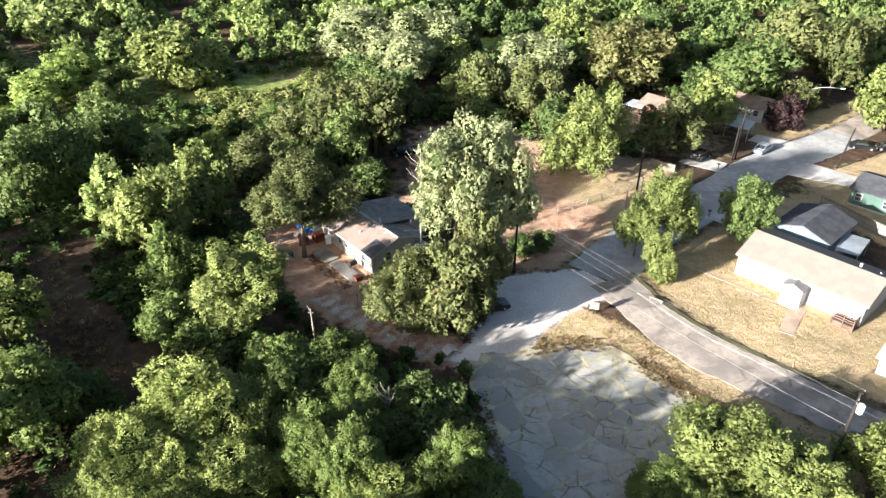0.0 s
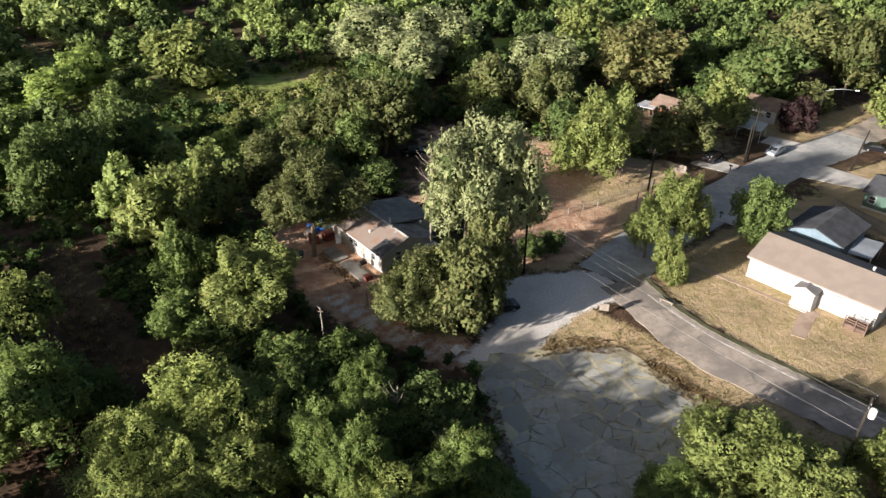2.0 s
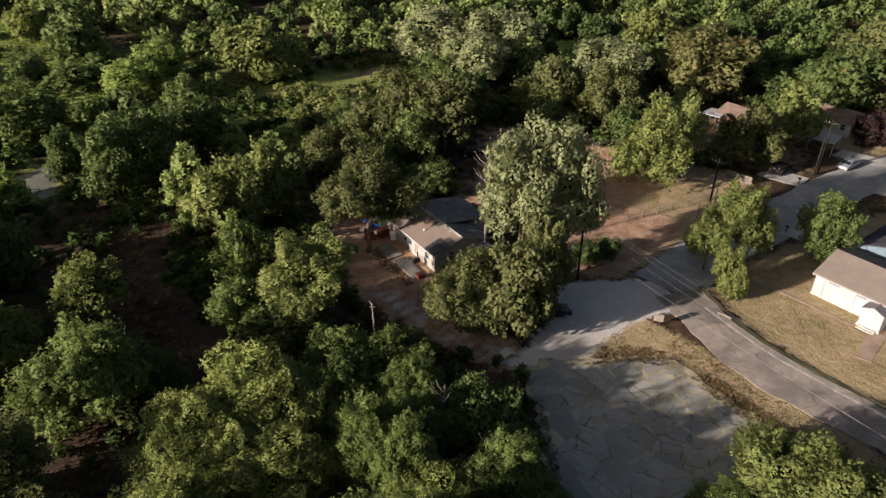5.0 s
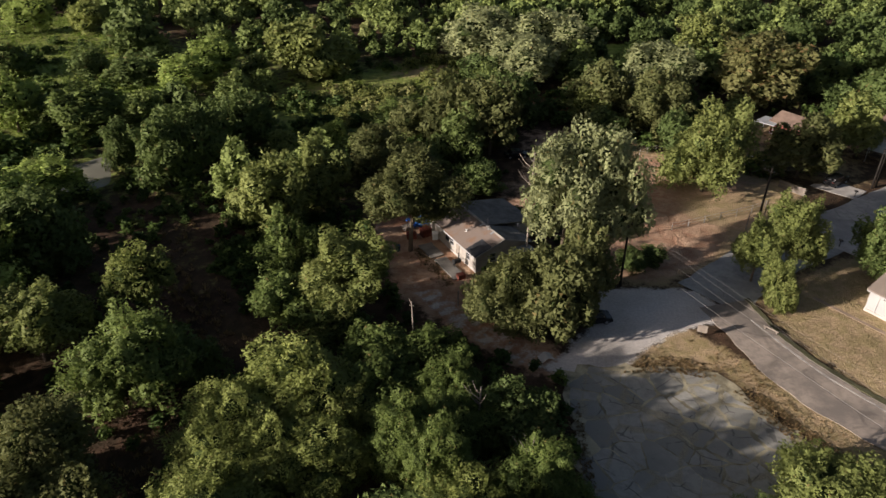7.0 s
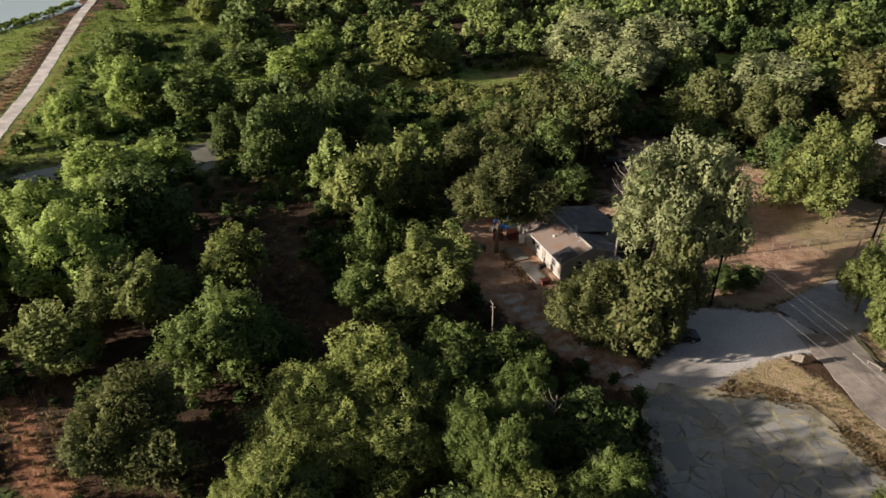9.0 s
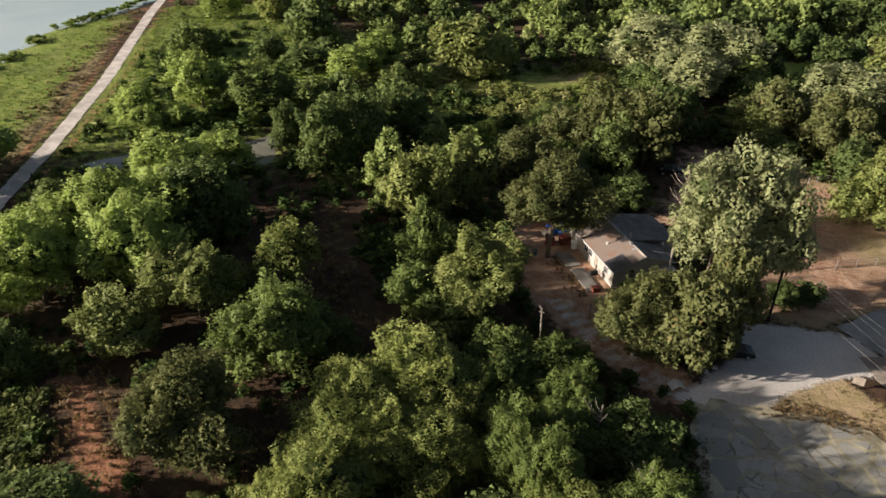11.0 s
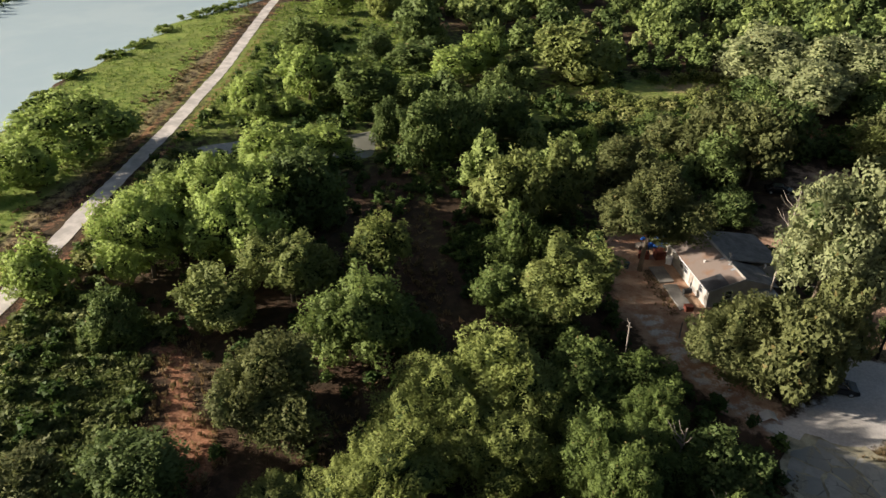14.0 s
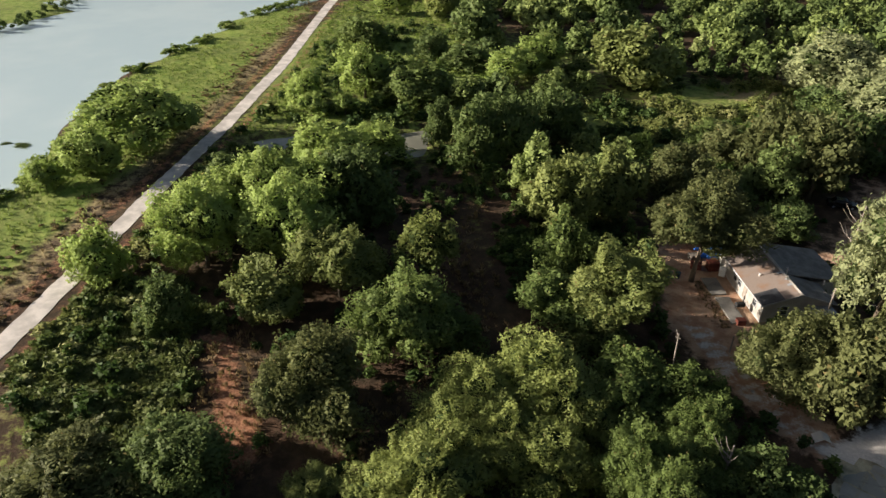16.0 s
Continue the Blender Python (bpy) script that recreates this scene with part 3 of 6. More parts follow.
def lattice(p, seed):
    """Smooth noise from -1 to 1 at many points at once."""
    cell = np.floor(p).astype(np.int64)
    f = p - cell
    f = f * f * (3 - 2 * f)
    total = 0
    for dx in (0, 1):
        for dy in (0, 1):
            for dz in (0, 1):
                h = (cell[:, 0] + dx) * 73856093 ^ (cell[:, 1] + dy) * 19349663 ^ (cell[:, 2] + dz) * 83492791 ^ (seed * 2654435761)
                h = (h ^ (h >> 13)) * 1274126177 & 0x7FFFFFFF
                h = (h ^ (h >> 15)) & 0xFFFF
                w = (f[:, 0] if dx else 1 - f[:, 0]) * (f[:, 1] if dy else 1 - f[:, 1]) * (f[:, 2] if dz else 1 - f[:, 2])
                total = total + w * (h / 32767.5 - 1)
    return total


def crown_arrays(seed, count, leaf, big=5, droop=0.0, freq=3.2, depth=0.5, slim=0.5, low=-0.7):
    """A crown in a unit ball: uneven boughs, whose leafy skin swells into clumps with deep creases between them; leaves
    lie on that skin and stand out of it in small shoots, and a solid core, coloured dark as the shade inside, fills
    each bough.
    """
    rng = np.random.default_rng(seed)
    a = rng.uniform(0, 6.28) + np.arange(big) * 6.283 / big + rng.uniform(-0.4, 0.4, big)
    out = rng.uniform(0.34, 0.66, big)
    bough = np.stack([np.cos(a) * out, np.sin(a) * out, rng.uniform(-0.50, 0.26, big)], 1)
    bough = np.concatenate([bough, [[rng.uniform(-0.25, 0.25), rng.uniform(-0.25, 0.25), 0.36], [rng.uniform(-0.2, 0.2), rng.uniform(-0.2, 0.2), 0.05]]])
    brad = np.concatenate([rng.uniform(0.24, 0.46, big), [rng.uniform(0.34, 0.48), 0.46]])

    def skin(d, centre, r):
        q = (centre + d * r[:, None]) * freq + 7.3 * seed
        swell = np.abs(lattice(q, 3)) * 2.2 + 0.5 * np.abs(lattice(q * 2.4 + 3.7, 5)) + 0.12 * lattice(q * 5.3, 9)
        return r * (1 + depth * (swell - 0.80))

    pts, nor, way = [], [], []
    for k in range(len(bough)):
        m = int(count * 1.7 * brad[k] ** 2 / (brad ** 2).sum())
        d = rounded(rng.normal(size=(m, 3)))
        r = np.full(m, brad[k])
        t1 = rounded(np.cross(d, [0.3, 0.5, 0.81]))
        t2 = np.cross(d, t1)
        e = 0.10
        r0 = skin(d, bough[k], r)
        slope1 = (skin(rounded(d + e * t1), bough[k], r) - r0) / (e * brad[k])
        slope2 = (skin(rounded(d + e * t2), bough[k], r) - r0) / (e * brad[k])
        face = rounded(d - 1.1 * t1 * slope1[:, None] - 1.1 * t2 * slope2[:, None])
        crest = np.clip((r0 / brad[k] - 1) / (0.5 * depth), 0, 1)
        tuft = np.clip(lattice((bough[k] + d * brad[k]) * freq * 3.6, 13) - 0.12, 0, 1) * 2.2
        shoot = np.clip(tuft, 0, 1) * rng.uniform(0, 1, m) ** 1.4
        p = bough[k] + d * (r0 * (1 - 0.16 * rng.uniform(size=m) ** 1.5 * (1 - shoot)))[:, None] + (face + [0, 0, 0.4]) * (shoot * (0.04 + 0.10 * crest))[:, None]
        free = p[:, 2] > low - 0.2 * rng.uniform(size=m)
        for j in range(len(bough)):
            if j != k:
                free &= np.linalg.norm(p - bough[j], axis=1) > brad[j] * 0.82
        pts.append(p[free])
        way.append(face[free])
        nor.append(rounded(face[free] + 0.55 * rng.normal(size=(int(free.sum()), 3)) + [0, 0, 0.12]))
    pts, nor, way = np.concatenate(pts), np.concatenate(nor), np.concatenate(way)
    if len(pts) > count:
        pick = rng.choice(len(pts), count, replace=False)
        pts, nor, way = pts[pick], nor[pick], way[pick]
    pts[:, 2] -= droop * rng.uniform(0.6, 1, len(pts)) * np.hypot(pts[:, 0], pts[:, 1]) ** 2
    fit = np.array([1 / np.percentile(np.hypot(pts[:, 0], pts[:, 1]), 97.5)] * 2 + [2 / np.ptp(np.percentile(pts[:, 2], [0.5, 99.5]))])
    mid = np.array([0, 0, np.percentile(pts[:, 2], [0.5, 99.5]).mean()])
    pts, bough = (pts - mid) * fit, (bough - mid) * fit
    lv, lf = leaves(pts, nor, leaf, rng, slim)
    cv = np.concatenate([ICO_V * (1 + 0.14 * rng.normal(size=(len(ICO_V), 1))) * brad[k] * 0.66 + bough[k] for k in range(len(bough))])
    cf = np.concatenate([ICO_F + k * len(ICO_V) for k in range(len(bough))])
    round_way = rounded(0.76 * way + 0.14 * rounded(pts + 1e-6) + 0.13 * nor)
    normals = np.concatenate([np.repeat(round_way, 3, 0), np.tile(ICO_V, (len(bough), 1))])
    return lv, lf, cv, cf, normals, bough


def trunk_mesh(name, seed, lobes_at, stem=0.055):
    """A tapered, slightly bent trunk with limbs to the larger lobes; from -1.15 below the crown's middle."""
    rng = random.Random(seed)
    bm = bmesh.new()
    bend = [(rng.uniform(-0.06, 0.06), rng.uniform(-0.06, 0.06)) for _ in range(4)]
    line = [(0, 0, -1.30), (bend[0][0], bend[0][1], -0.9), (bend[1][0], bend[1][1], -0.5), (bend[2][0], bend[2][1], -0.1), (bend[3][0], bend[3][1], 0.45)]
    tube(bm, line, [stem * 1.35, stem, stem * 0.85, stem * 0.6, stem * 0.2], 7)
    for c in lobes_at[:7]:
        z = rng.uniform(-0.75, -0.2)
        s = Vector((bend[1][0], bend[1][1], z))
        e = Vector(c)
        mid = (s + e) / 2 + Vector((0, 0, 0.08))
        tube(bm, [s, mid, s + (e - s) * 0.95], [stem * 0.5, stem * 0.32, stem * 0.1], 5)
    return mesh_of(name, bm, BARK, True)


SPECIES = {  # leaves, size of a leaf clump for a unit crown, boughs, droop, clumps to a metre of unit crown, depth of the creases, slimness of a leaf clump
    "oak": (10500, 0.087, 8, 0.04, 3.5, 0.62, 0.75),
    "elm": (11500, 0.074, 10, 0.03, 4.2, 0.38, 0.60),
    "ash": (10500, 0.084, 8, 0.05, 3.2, 0.66, 0.7),
    "willow": (11500, 0.076, 9, 0.05, 3.0, 0.55, 0.6),
    "hackberry": (10500, 0.084, 8, 0.14, 3.1, 0.72, 0.55),
    "mulberry": (10500, 0.082, 8, 0.16, 2.9, 0.75, 0.5),
    "pecan": (10500, 0.084, 8, 0.05, 3.3, 0.66, 0.7),
    "tan": (9000, 0.095, 7, 0.05, 3.2, 0.6, 0.75),
    "plum": (8000, 0.095, 6, 0.02, 3.2, 0.55, 0.75),
}
LABELS = {
    "oak": "broad olive-green oak with a dense lumpy crown",
    "elm": "tall pale grey-green elm with a feathery crown",
    "ash": "sunlit yellow-green leafy ash tree",
    "willow": "soft bright green willow with rounded billows",
    "hackberry": "fresh green hackberry overgrown with vines",
    "mulberry": "dense yellow-green mulberry with spreading branches",
    "pecan": "dark green shade tree with dense foliage",
    "tan": "tree with browning tan-green foliage",
    "plum": "dark purple-leaved plum bush",
}
STOCK = {}
for kind_no, (kind, spec) in enumerate(SPECIES.items()):
    STOCK[kind] = []
    for variant in range(1 if kind in ("tan", "plum") else 3):
        lv, lf, cv, cf, normals, at = crown_arrays(kind_no * 10 + variant + 3, *spec)
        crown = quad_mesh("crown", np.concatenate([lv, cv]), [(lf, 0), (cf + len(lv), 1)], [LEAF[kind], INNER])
        crown.normals_split_custom_set_from_vertices(normals.tolist())
        STOCK[kind].append((crown, trunk_mesh("trunk", kind_no * 10 + variant, [p * 0.9 for p in at])))

CLOSE, NEAR, DISTANT = {}, {}, {}
for kind_no, kind in enumerate(("elm", "oak", "willow", "ash", "hackberry", "mulberry", "pecan")):
    count, leaf, big, droop, freq, depth, slim = SPECIES[kind]
    fine = kind in ("elm", "oak")
    for store, times, shrink in ((CLOSE, 3.2, 0.55), (NEAR, 3.0 if fine else 2.0, 0.56 if fine else 0.72), (DISTANT, 0.6, 1.25)):
        if store is CLOSE and kind in ("elm", "oak", "willow", "pecan"):
            continue
        lv, lf, cv, cf, normals, at = crown_arrays(90 + kind_no, int(count * times), leaf * shrink, big + 1, droop, freq * (1.1 if times > 1 else 0.9), depth, slim)
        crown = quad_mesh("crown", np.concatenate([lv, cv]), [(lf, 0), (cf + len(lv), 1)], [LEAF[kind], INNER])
        crown.normals_split_custom_set_from_vertices(normals.tolist())
        store[kind] = (crown, trunk_mesh("trunk", 70 + kind_no, [p * 0.9 for p in at]))

PLANTED = []
plant_rng = random.Random(11)


def plant(kind, x, y, height, radius, clear):
    """A tree at (x, y): crown of that radius from the clear height up to the top, on its own trunk."""
    away = math.hypot(x, y)
    crown, trunk = STOCK[kind][plant_rng.randrange(len(STOCK[kind]))]
    if kind in CLOSE and away < 53:
        crown, trunk = CLOSE[kind]
    elif kind in NEAR and (away < 70 * (radius / 5) ** 1.5 or x > 20) and away < 116:
        crown, trunk = NEAR[kind]
    elif kind in DISTANT and away > 140:
        crown, trunk = DISTANT[kind]
    bush = height < 4.5
    top = thing("bush" if bush else "tree", ("low " if bush else "") + LABELS[kind], "bush" if bush else "tree", (x, y, -0.1), 0)
    half = (height - clear) / 2
    turn = plant_rng.uniform(0, 360)
    c = new("crown", crown)
    c.parent = top
    c.matrix_basis = pose(0, 0, clear + half + 0.1, 0, 0, turn) @ Matrix.Diagonal((radius * 1.1, radius * 1.1, half, 1))
    s = new("trunk", trunk)
    s.parent = top
    s.matrix_basis = pose(0, 0, clear + half + 0.1, 0, 0, turn) @ Matrix.Diagonal((radius * 0.8, radius * 0.8, (clear + half + 0.1) / 1.30, 1))
    PLANTED.append((x, y, radius))
    return top


plant("elm", 1.5, 75.5, 21.9, 4.9, 7.6)
plant("elm", 6.7, 76.6, 20.9, 4.7, 6.8)
plant("oak", 3.9, 70.0, 12.2, 3.9, 0.6)
plant("oak", -4.4, 65.0, 9.9, 4.8, 0.8)
plant("oak", 1.7, 65.2, 11.6, 4.5, 0.8)
plant("ash", 23.6, 107.5, 14.4, 6.3, 0.6)
plant("ash", 30.8, 82.7, 11.8, 3.5, 3.0)
plant("ash", 26.2, 80.9, 8.6, 2.8, 3.0)
plant("ash", 27.8, 75.3, 7.2, 2.2, 0.2)
plant("pecan", 42.4, 85.2, 10.1, 3.6, 1.5)
plant("ash", 50.0, 126.2, 11.8, 5.7, 1.6)
plant("oak", 40.0, 115.5, 10.8, 5.5, 0.6)
plant("plum", 66.6, 129.6, 5.8, 3.9, 0.3)
plant("pecan", 64.2, 143.6, 14.0, 8.1, 1.0)
plant("oak", 78.8, 156.1, 18.0, 8.5, 5.0)
plant("oak", 84.9, 148.2, 17.0, 6.0, 4.0)
plant("oak", 73.8, 139.1, 6.7, 3.8, 0.4)
plant("ash", 86.0, 127.9, 13.6, 6.0, 0.6)
plant("elm", 19.7, 154.5, 11.6, 7.6, 1.0)
plant("oak", 7.7, 140.3, 11.3, 5.8, 0.6)
plant("oak", 17.9, 132.2, 11.9, 6.1, 0.6)
plant("tan", 41.1, 154.7, 14.0, 8.8, 1.0)
plant("ash", 32.1, 177.1, 13.1, 7.1, 1.0)
plant("elm", -20.8, 171.0, 14.0, 9.3, 1.0)
plant("elm", -5.3, 169.6, 14.0, 8.9, 1.0)
plant("elm", -9.8, 156.5, 11.5, 8.0, 0.8)
plant("oak", -20.2, 119.3, 13.6, 5.6, 0.6)
plant("oak", -12.3, 115.9, 13.8, 5.9, 0.8)
plant("oak", -27.6, 119.3, 7.8, 4.6, 0.5)
plant("ash", 5.0, 137.2, 6.8, 4.9, 0.5)
plant("oak", -29.2, 102.5, 9.0, 5.2, 0.8)
plant("oak", -19.0, 80.6, 14.6, 6.2, 5.5)
plant("ash", -39.4, 82.2, 12.0, 4.9, 0.8)
plant("ash", -35.2, 90.8, 11.2, 4.5, 0.8)
plant("hackberry", -32.9, 72.5, 8.9, 4.0, 0.4)
plant("ash", -22.4, 63.6, 11.1, 4.9, 4.6)
plant("hackberry", -29.6, 61.6, 7.4, 4.2, 0.3)
plant("pecan", -23.6, 61.5, 5.5, 4.4, 0.2)
plant("pecan", -12.7, 99.1, 5.7, 3.7, 0.3)
plant("mulberry", -23.4, 47.8, 8.5, 5.3, 0.5)
plant("mulberry", -26.9, 41.5, 7.5, 4.8, 0.5)
plant("hackberry", -16.7, 55.5, 6.0, 3.6, 0.3)
plant("hackberry", -10.9, 55.3, 6.0, 3.5, 0.3)
plant("hackberry", -11.0, 43.2, 7.8, 3.7, 0.3)
plant("mulberry", -18.3, 40.1, 6.5, 4.8, 0.3)
plant("mulberry", -17.1, 47.1, 5.2, 3.2, 0.3)
plant("mulberry", -4.6, 38.0, 5.9, 3.9, 0.3)
plant("hackberry", 1.2, 40.8, 7.4, 3.4, 0.3)
plant("hackberry", 3.6, 39.4, 3.6, 3.3, 0.3)
plant("hackberry", -6.6, 47.1, 5.4, 3.4, 0.3)
plant("pecan", -1.2, 49.1, 5.1, 3.9, 0.2)
plant("ash", 25.4, 43.3, 7.2, 5.2, 0.8)
plant("ash", 30.4, 39.4, 6.6, 4.2, 0.8)
plant("ash", 38.8, 42.5, 6.5, 3.5, 0.5)
plant("hackberry", 19.0, 39.1, 5.0, 3.5, 0.3)
plant("ash", 24.9, 37.6, 4.2, 3.7, 0.5)
plant("pecan", 10.8, 81.0, 3.2, 2.0, 0.1)
plant("pecan", 13.6, 83.2, 2.6, 2.1, 0.1)
plant("willow", -116.4, 65.4, 11.1, 9.1, 0.5)
plant("willow", -113.7, 52.0, 9.0, 5.1, 0.3)
plant("willow", -114.4, 44.4, 4.9, 3.3, 0.2)
plant("willow", -81.0, 34.4, 8.5, 3.8, 0.2)
plant("willow", -72.8, 44.9, 12.3, 6.0, 0.3)
plant("willow", -75.0, 57.1, 12.5, 6.6, 0.5)
plant("willow", -63.6, 51.5, 12.6, 6.2, 0.4)
plant("willow", -78.9, 73.3, 10.4, 6.5, 0.3)
plant("pecan", -64.9, 66.4, 11.9, 5.8, 0.3)
plant("willow", -79.5, 87.5, 6.2, 6.2, 0.3)
plant("pecan", -62.5, 67.8, 5.6, 3.8, 0.3)
plant("pecan", -62.8, 96.0, 12.0, 4.9, 0.3)
plant("pecan", -59.8, 101.4, 12.3, 5.5, 0.3)
plant("pecan", -57.4, 111.6, 11.1, 5.8, 0.3)
plant("willow", -104.2, 95.0, 4.9, 2.9, 0.1)
plant("willow", -99.3, 99.9, 4.5, 2.9, 0.1)
plant("willow", -109.4, 98.6, 7.9, 3.6, 0.2)
plant("willow", -103.3, 110.4, 11.7, 5.9, 0.3)
plant("hackberry", -91.6, 113.5, 10.1, 8.2, 0.2)
plant("hackberry", -133.1, 142.6, 8.8, 7.0, 0.3)
plant("pecan", -112.0, 147.1, 6.5, 4.3, 0.2)
plant("willow", -81.6, 139.6, 8.5, 6.6, 0.3)
plant("willow", -78.9, 146.5, 10.6, 5.4, 0.3)
plant("ash", -59.6, 154.1, 13.4, 8.4, 0.4)
plant("mulberry", -45.2, 59.1, 11.2, 3.7, 3.8)
plant("ash", -53.5, 50.6, 9.7, 5.2, 2.6)
plant("hackberry", -39.2, 46.8, 10.8, 5.5, 0.2)
plant("ash", -57.3, 42.2, 7.6, 4.5, 0.2)
plant("oak", -40.7, 33.3, 10.4, 5.3, 0.2)
plant("pecan", -64.6, 33.7, 7.0, 2.9, 0.2)
plant("pecan", -44.8, 20.3, 6.5, 5.0, 0.3)
plant("oak", -50.1, 12.9, 6.0, 5.7, 0.3)
plant("hackberry", -31.7, 124.8, 5.9, 5.7, 0.2)
plant("willow", -40.6, 115.1, 5.2, 2.5, 0.2)
plant("ash", -33.7, 26.3, 3.5, 2.4, 0.2)
plant("mulberry", -28.4, 29.6, 4.4, 4.1, 0.3)
plant("mulberry", -25.1, 32.0, 7.6, 4.8, 0.3)

plant("mulberry", -20.5, 46.5, 7.2, 4.6, 0.3)
plant("mulberry", -27.2, 37.8, 7.2, 4.0, 0.3)
plant("mulberry", -22.5, 39.5, 7.0, 4.0, 0.3)
plant("hackberry", -14.8, 51.5, 6.4, 3.9, 0.3)
plant("hackberry", -8.5, 51.0, 6.2, 3.6, 0.3)
# three pecans out of view, set by the shade that lies on the lot
plant("pecan", -5.5, 31.0, 9.0, 4.6, 0.5)
plant("pecan", 2.0, 30.0, 9.5, 4.8, 0.5)
plant("pecan", 10.0, 27.5, 9.5, 5.0, 0.5)
plant("willow", -78.5, 48.5, 10.0, 4.8, 0.3)
plant("willow", -69.5, 60.5, 11.5, 6.0, 0.4)
plant("willow", -153.9, 182.7, 10.7, 6.8, 0.3)
plant("mulberry", -137.5, 184.0, 9.4, 5.0, 0.3)
plant("pecan", -99.1, 143.3, 6.6, 5.8, 0.2)
plant("pecan", -73.1, 98.6, 9.0, 2.8, 0.2)
plant("pecan", -36.0, 50.6, 5.4, 3.0, 0.2)
# unseen pecan, added only to shade more of the lot
plant("pecan", -9.5, 28.0, 12.0, 4.9, 0.5)
plant("hackberry", -7.8, 40.4, 8.6, 3.3, 0.3)


# ---- far woods and undergrowth, too many to count ----
def in_view(x, y, lo, hi):
    d, a = np.hypot(x, y), np.degrees(np.arctan2(-x, y))
    return (d > lo) & (d < hi) & (a > -40) & (a < 76)


def open_ground(x, y, margin):
    """True where no wood stands: water, paths, roads, lawns, yards, meadows."""
    m = np.zeros(np.shape(x), bool)
    for poly, extra in ((LAKE, 1), (POND, 1.5), (LOT_EDGE, 0), (PAD, 0), (YARD, 0), (FIELD, 0), (LAWN, 0), (NORTH, 0), (BANK, 0), (STRIP, 0), (BEHIND, 0)):
        m |= inside(poly, x, y) > -(margin + extra)
    for line, w in ((PATH, 4), (STREET_LINE, 8.5), (ROAD_LINE, 4.5), (TRACK, 1.5)):
        m |= from_line(line, x, y) < w + margin
    return m


def scatter(n, lo, hi, spacing, rng, margin, extra=()):
    x = rng.uniform(-260, 175, n)
    y = rng.uniform(5, 300, n)
    ok = in_view(x, y, lo, hi) & ~open_ground(x, y, margin)
    for poly, m in extra:
        ok &= inside(poly, x, y) < -m
    x, y = x[ok], y[ok]
    keep = []
    cells = {}
    for k in range(len(x)):
        cx, cy = int(x[k] // spacing), int(y[k] // spacing)
        near = [j for a in (-1, 0, 1) for b in (-1, 0, 1) for j in cells.get((cx + a, cy + b), ())]
        if all(math.hypot(x[k] - x[j], y[k] - y[j]) > spacing for j in near):
            keep.append(k)
            cells.setdefault((cx, cy), []).append(k)
    return x[keep], y[keep]


def woods(name, label, xs, ys, radii, heights, stock, tints, material, rng):
    verts, quads, tris, cols, ways, nv = [], [], [], [], [], 0
    for x, y, r, h, tint in zip(xs, ys, radii, heights, tints):
        lv, lf, cv, cf, normals = stock[rng.integers(len(stock))]
        a = rng.uniform(0, 6.28)
        rot = np.array([[math.cos(a), -math.sin(a), 0], [math.sin(a), math.cos(a), 0], [0, 0, 1]])
        v = np.concatenate([lv, cv]) @ rot.T * np.array([r, r, h / 2]) + np.array([x, y, h / 2 + 0.1])
        verts.append(v)
        ways.append(normals @ rot.T)
        quads.append(lf + nv)
        tris.append(cf + nv + len(lv))
        cols.append(np.tile([tint, rng.uniform(), rng.uniform(), 1.0], (len(v), 1)))
        nv += len(v)
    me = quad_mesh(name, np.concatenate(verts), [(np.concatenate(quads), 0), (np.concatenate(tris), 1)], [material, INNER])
    me.normals_split_custom_set_from_vertices(np.concatenate(ways).tolist())
    at = me.attributes.new("tint", "FLOAT_COLOR", "POINT")
    at.data.foreach_set("color", np.concatenate(cols).astype(np.float32).ravel())
    return tagged(new(name, me), label, "woods", kind="stuff")


def woods_material(name, deep, fresh, pale):
    n = Nodes(name)
    at = n.add("ShaderNodeAttribute")
    at.attribute_name = "tint"
    sep = n.add("ShaderNodeSeparateColor")
    n.link(at.outputs["Color"], sep.inputs[0])
    rnd = n.add("ShaderNodeNewGeometry").outputs["Random Per Island"]
    col = n.mix(n.ramp(sep.outputs[0], 0.0, 0.6), deep, fresh)
    col = n.mix(n.ramp(sep.outputs[0], 0.6, 1.0), col, pale)
    col = n.mix(n.math("MULTIPLY", rnd, 0.25), col, tuple(c * 0.6 for c in deep))
    n.done(col, 0.65, 0, 0.14)
    trans = n.add("ShaderNodeBsdfTranslucent")
    n.link(col, trans.inputs["Color"])
    mixer = n.add("ShaderNodeMixShader")
    mixer.inputs[0].default_value = 0.30
    n.link(n.bsdf.outputs[0], mixer.inputs[1])
    n.link(trans.outputs[0], mixer.inputs[2])
    n.link(mixer.outputs[0], n.out.inputs["Surface"])
    return n.mat


wood_rng = np.random.default_rng(5)
BUSH_STOCK = [crown_arrays(330 + k, 420, 0.20, 4, 0.0, 2.6, 0.55, 0.75, -0.5)[:5] for k in range(5)]
FAR_STOCK = [crown_arrays(250 + k, 800, 0.200, 5, 0.05, 2.5, 0.55, 0.85)[:5] for k in range(6)]
MID_STOCK = [crown_arrays(200 + k, 3600, 0.108, 6, 0.05, 3.0, 0.62, 0.8)[:5] for k in range(6)]
SHRUB_STOCK = [crown_arrays(300 + k, 150, 0.40, 3, 0.0, 2.4, 0.6, 0.75, -0.5)[:5] for k in range(6)]
FAR_MAT = woods_material("far_wood_leaves", (0.092, 0.136, 0.044), (0.240, 0.306, 0.096), (0.372, 0.414, 0.168))
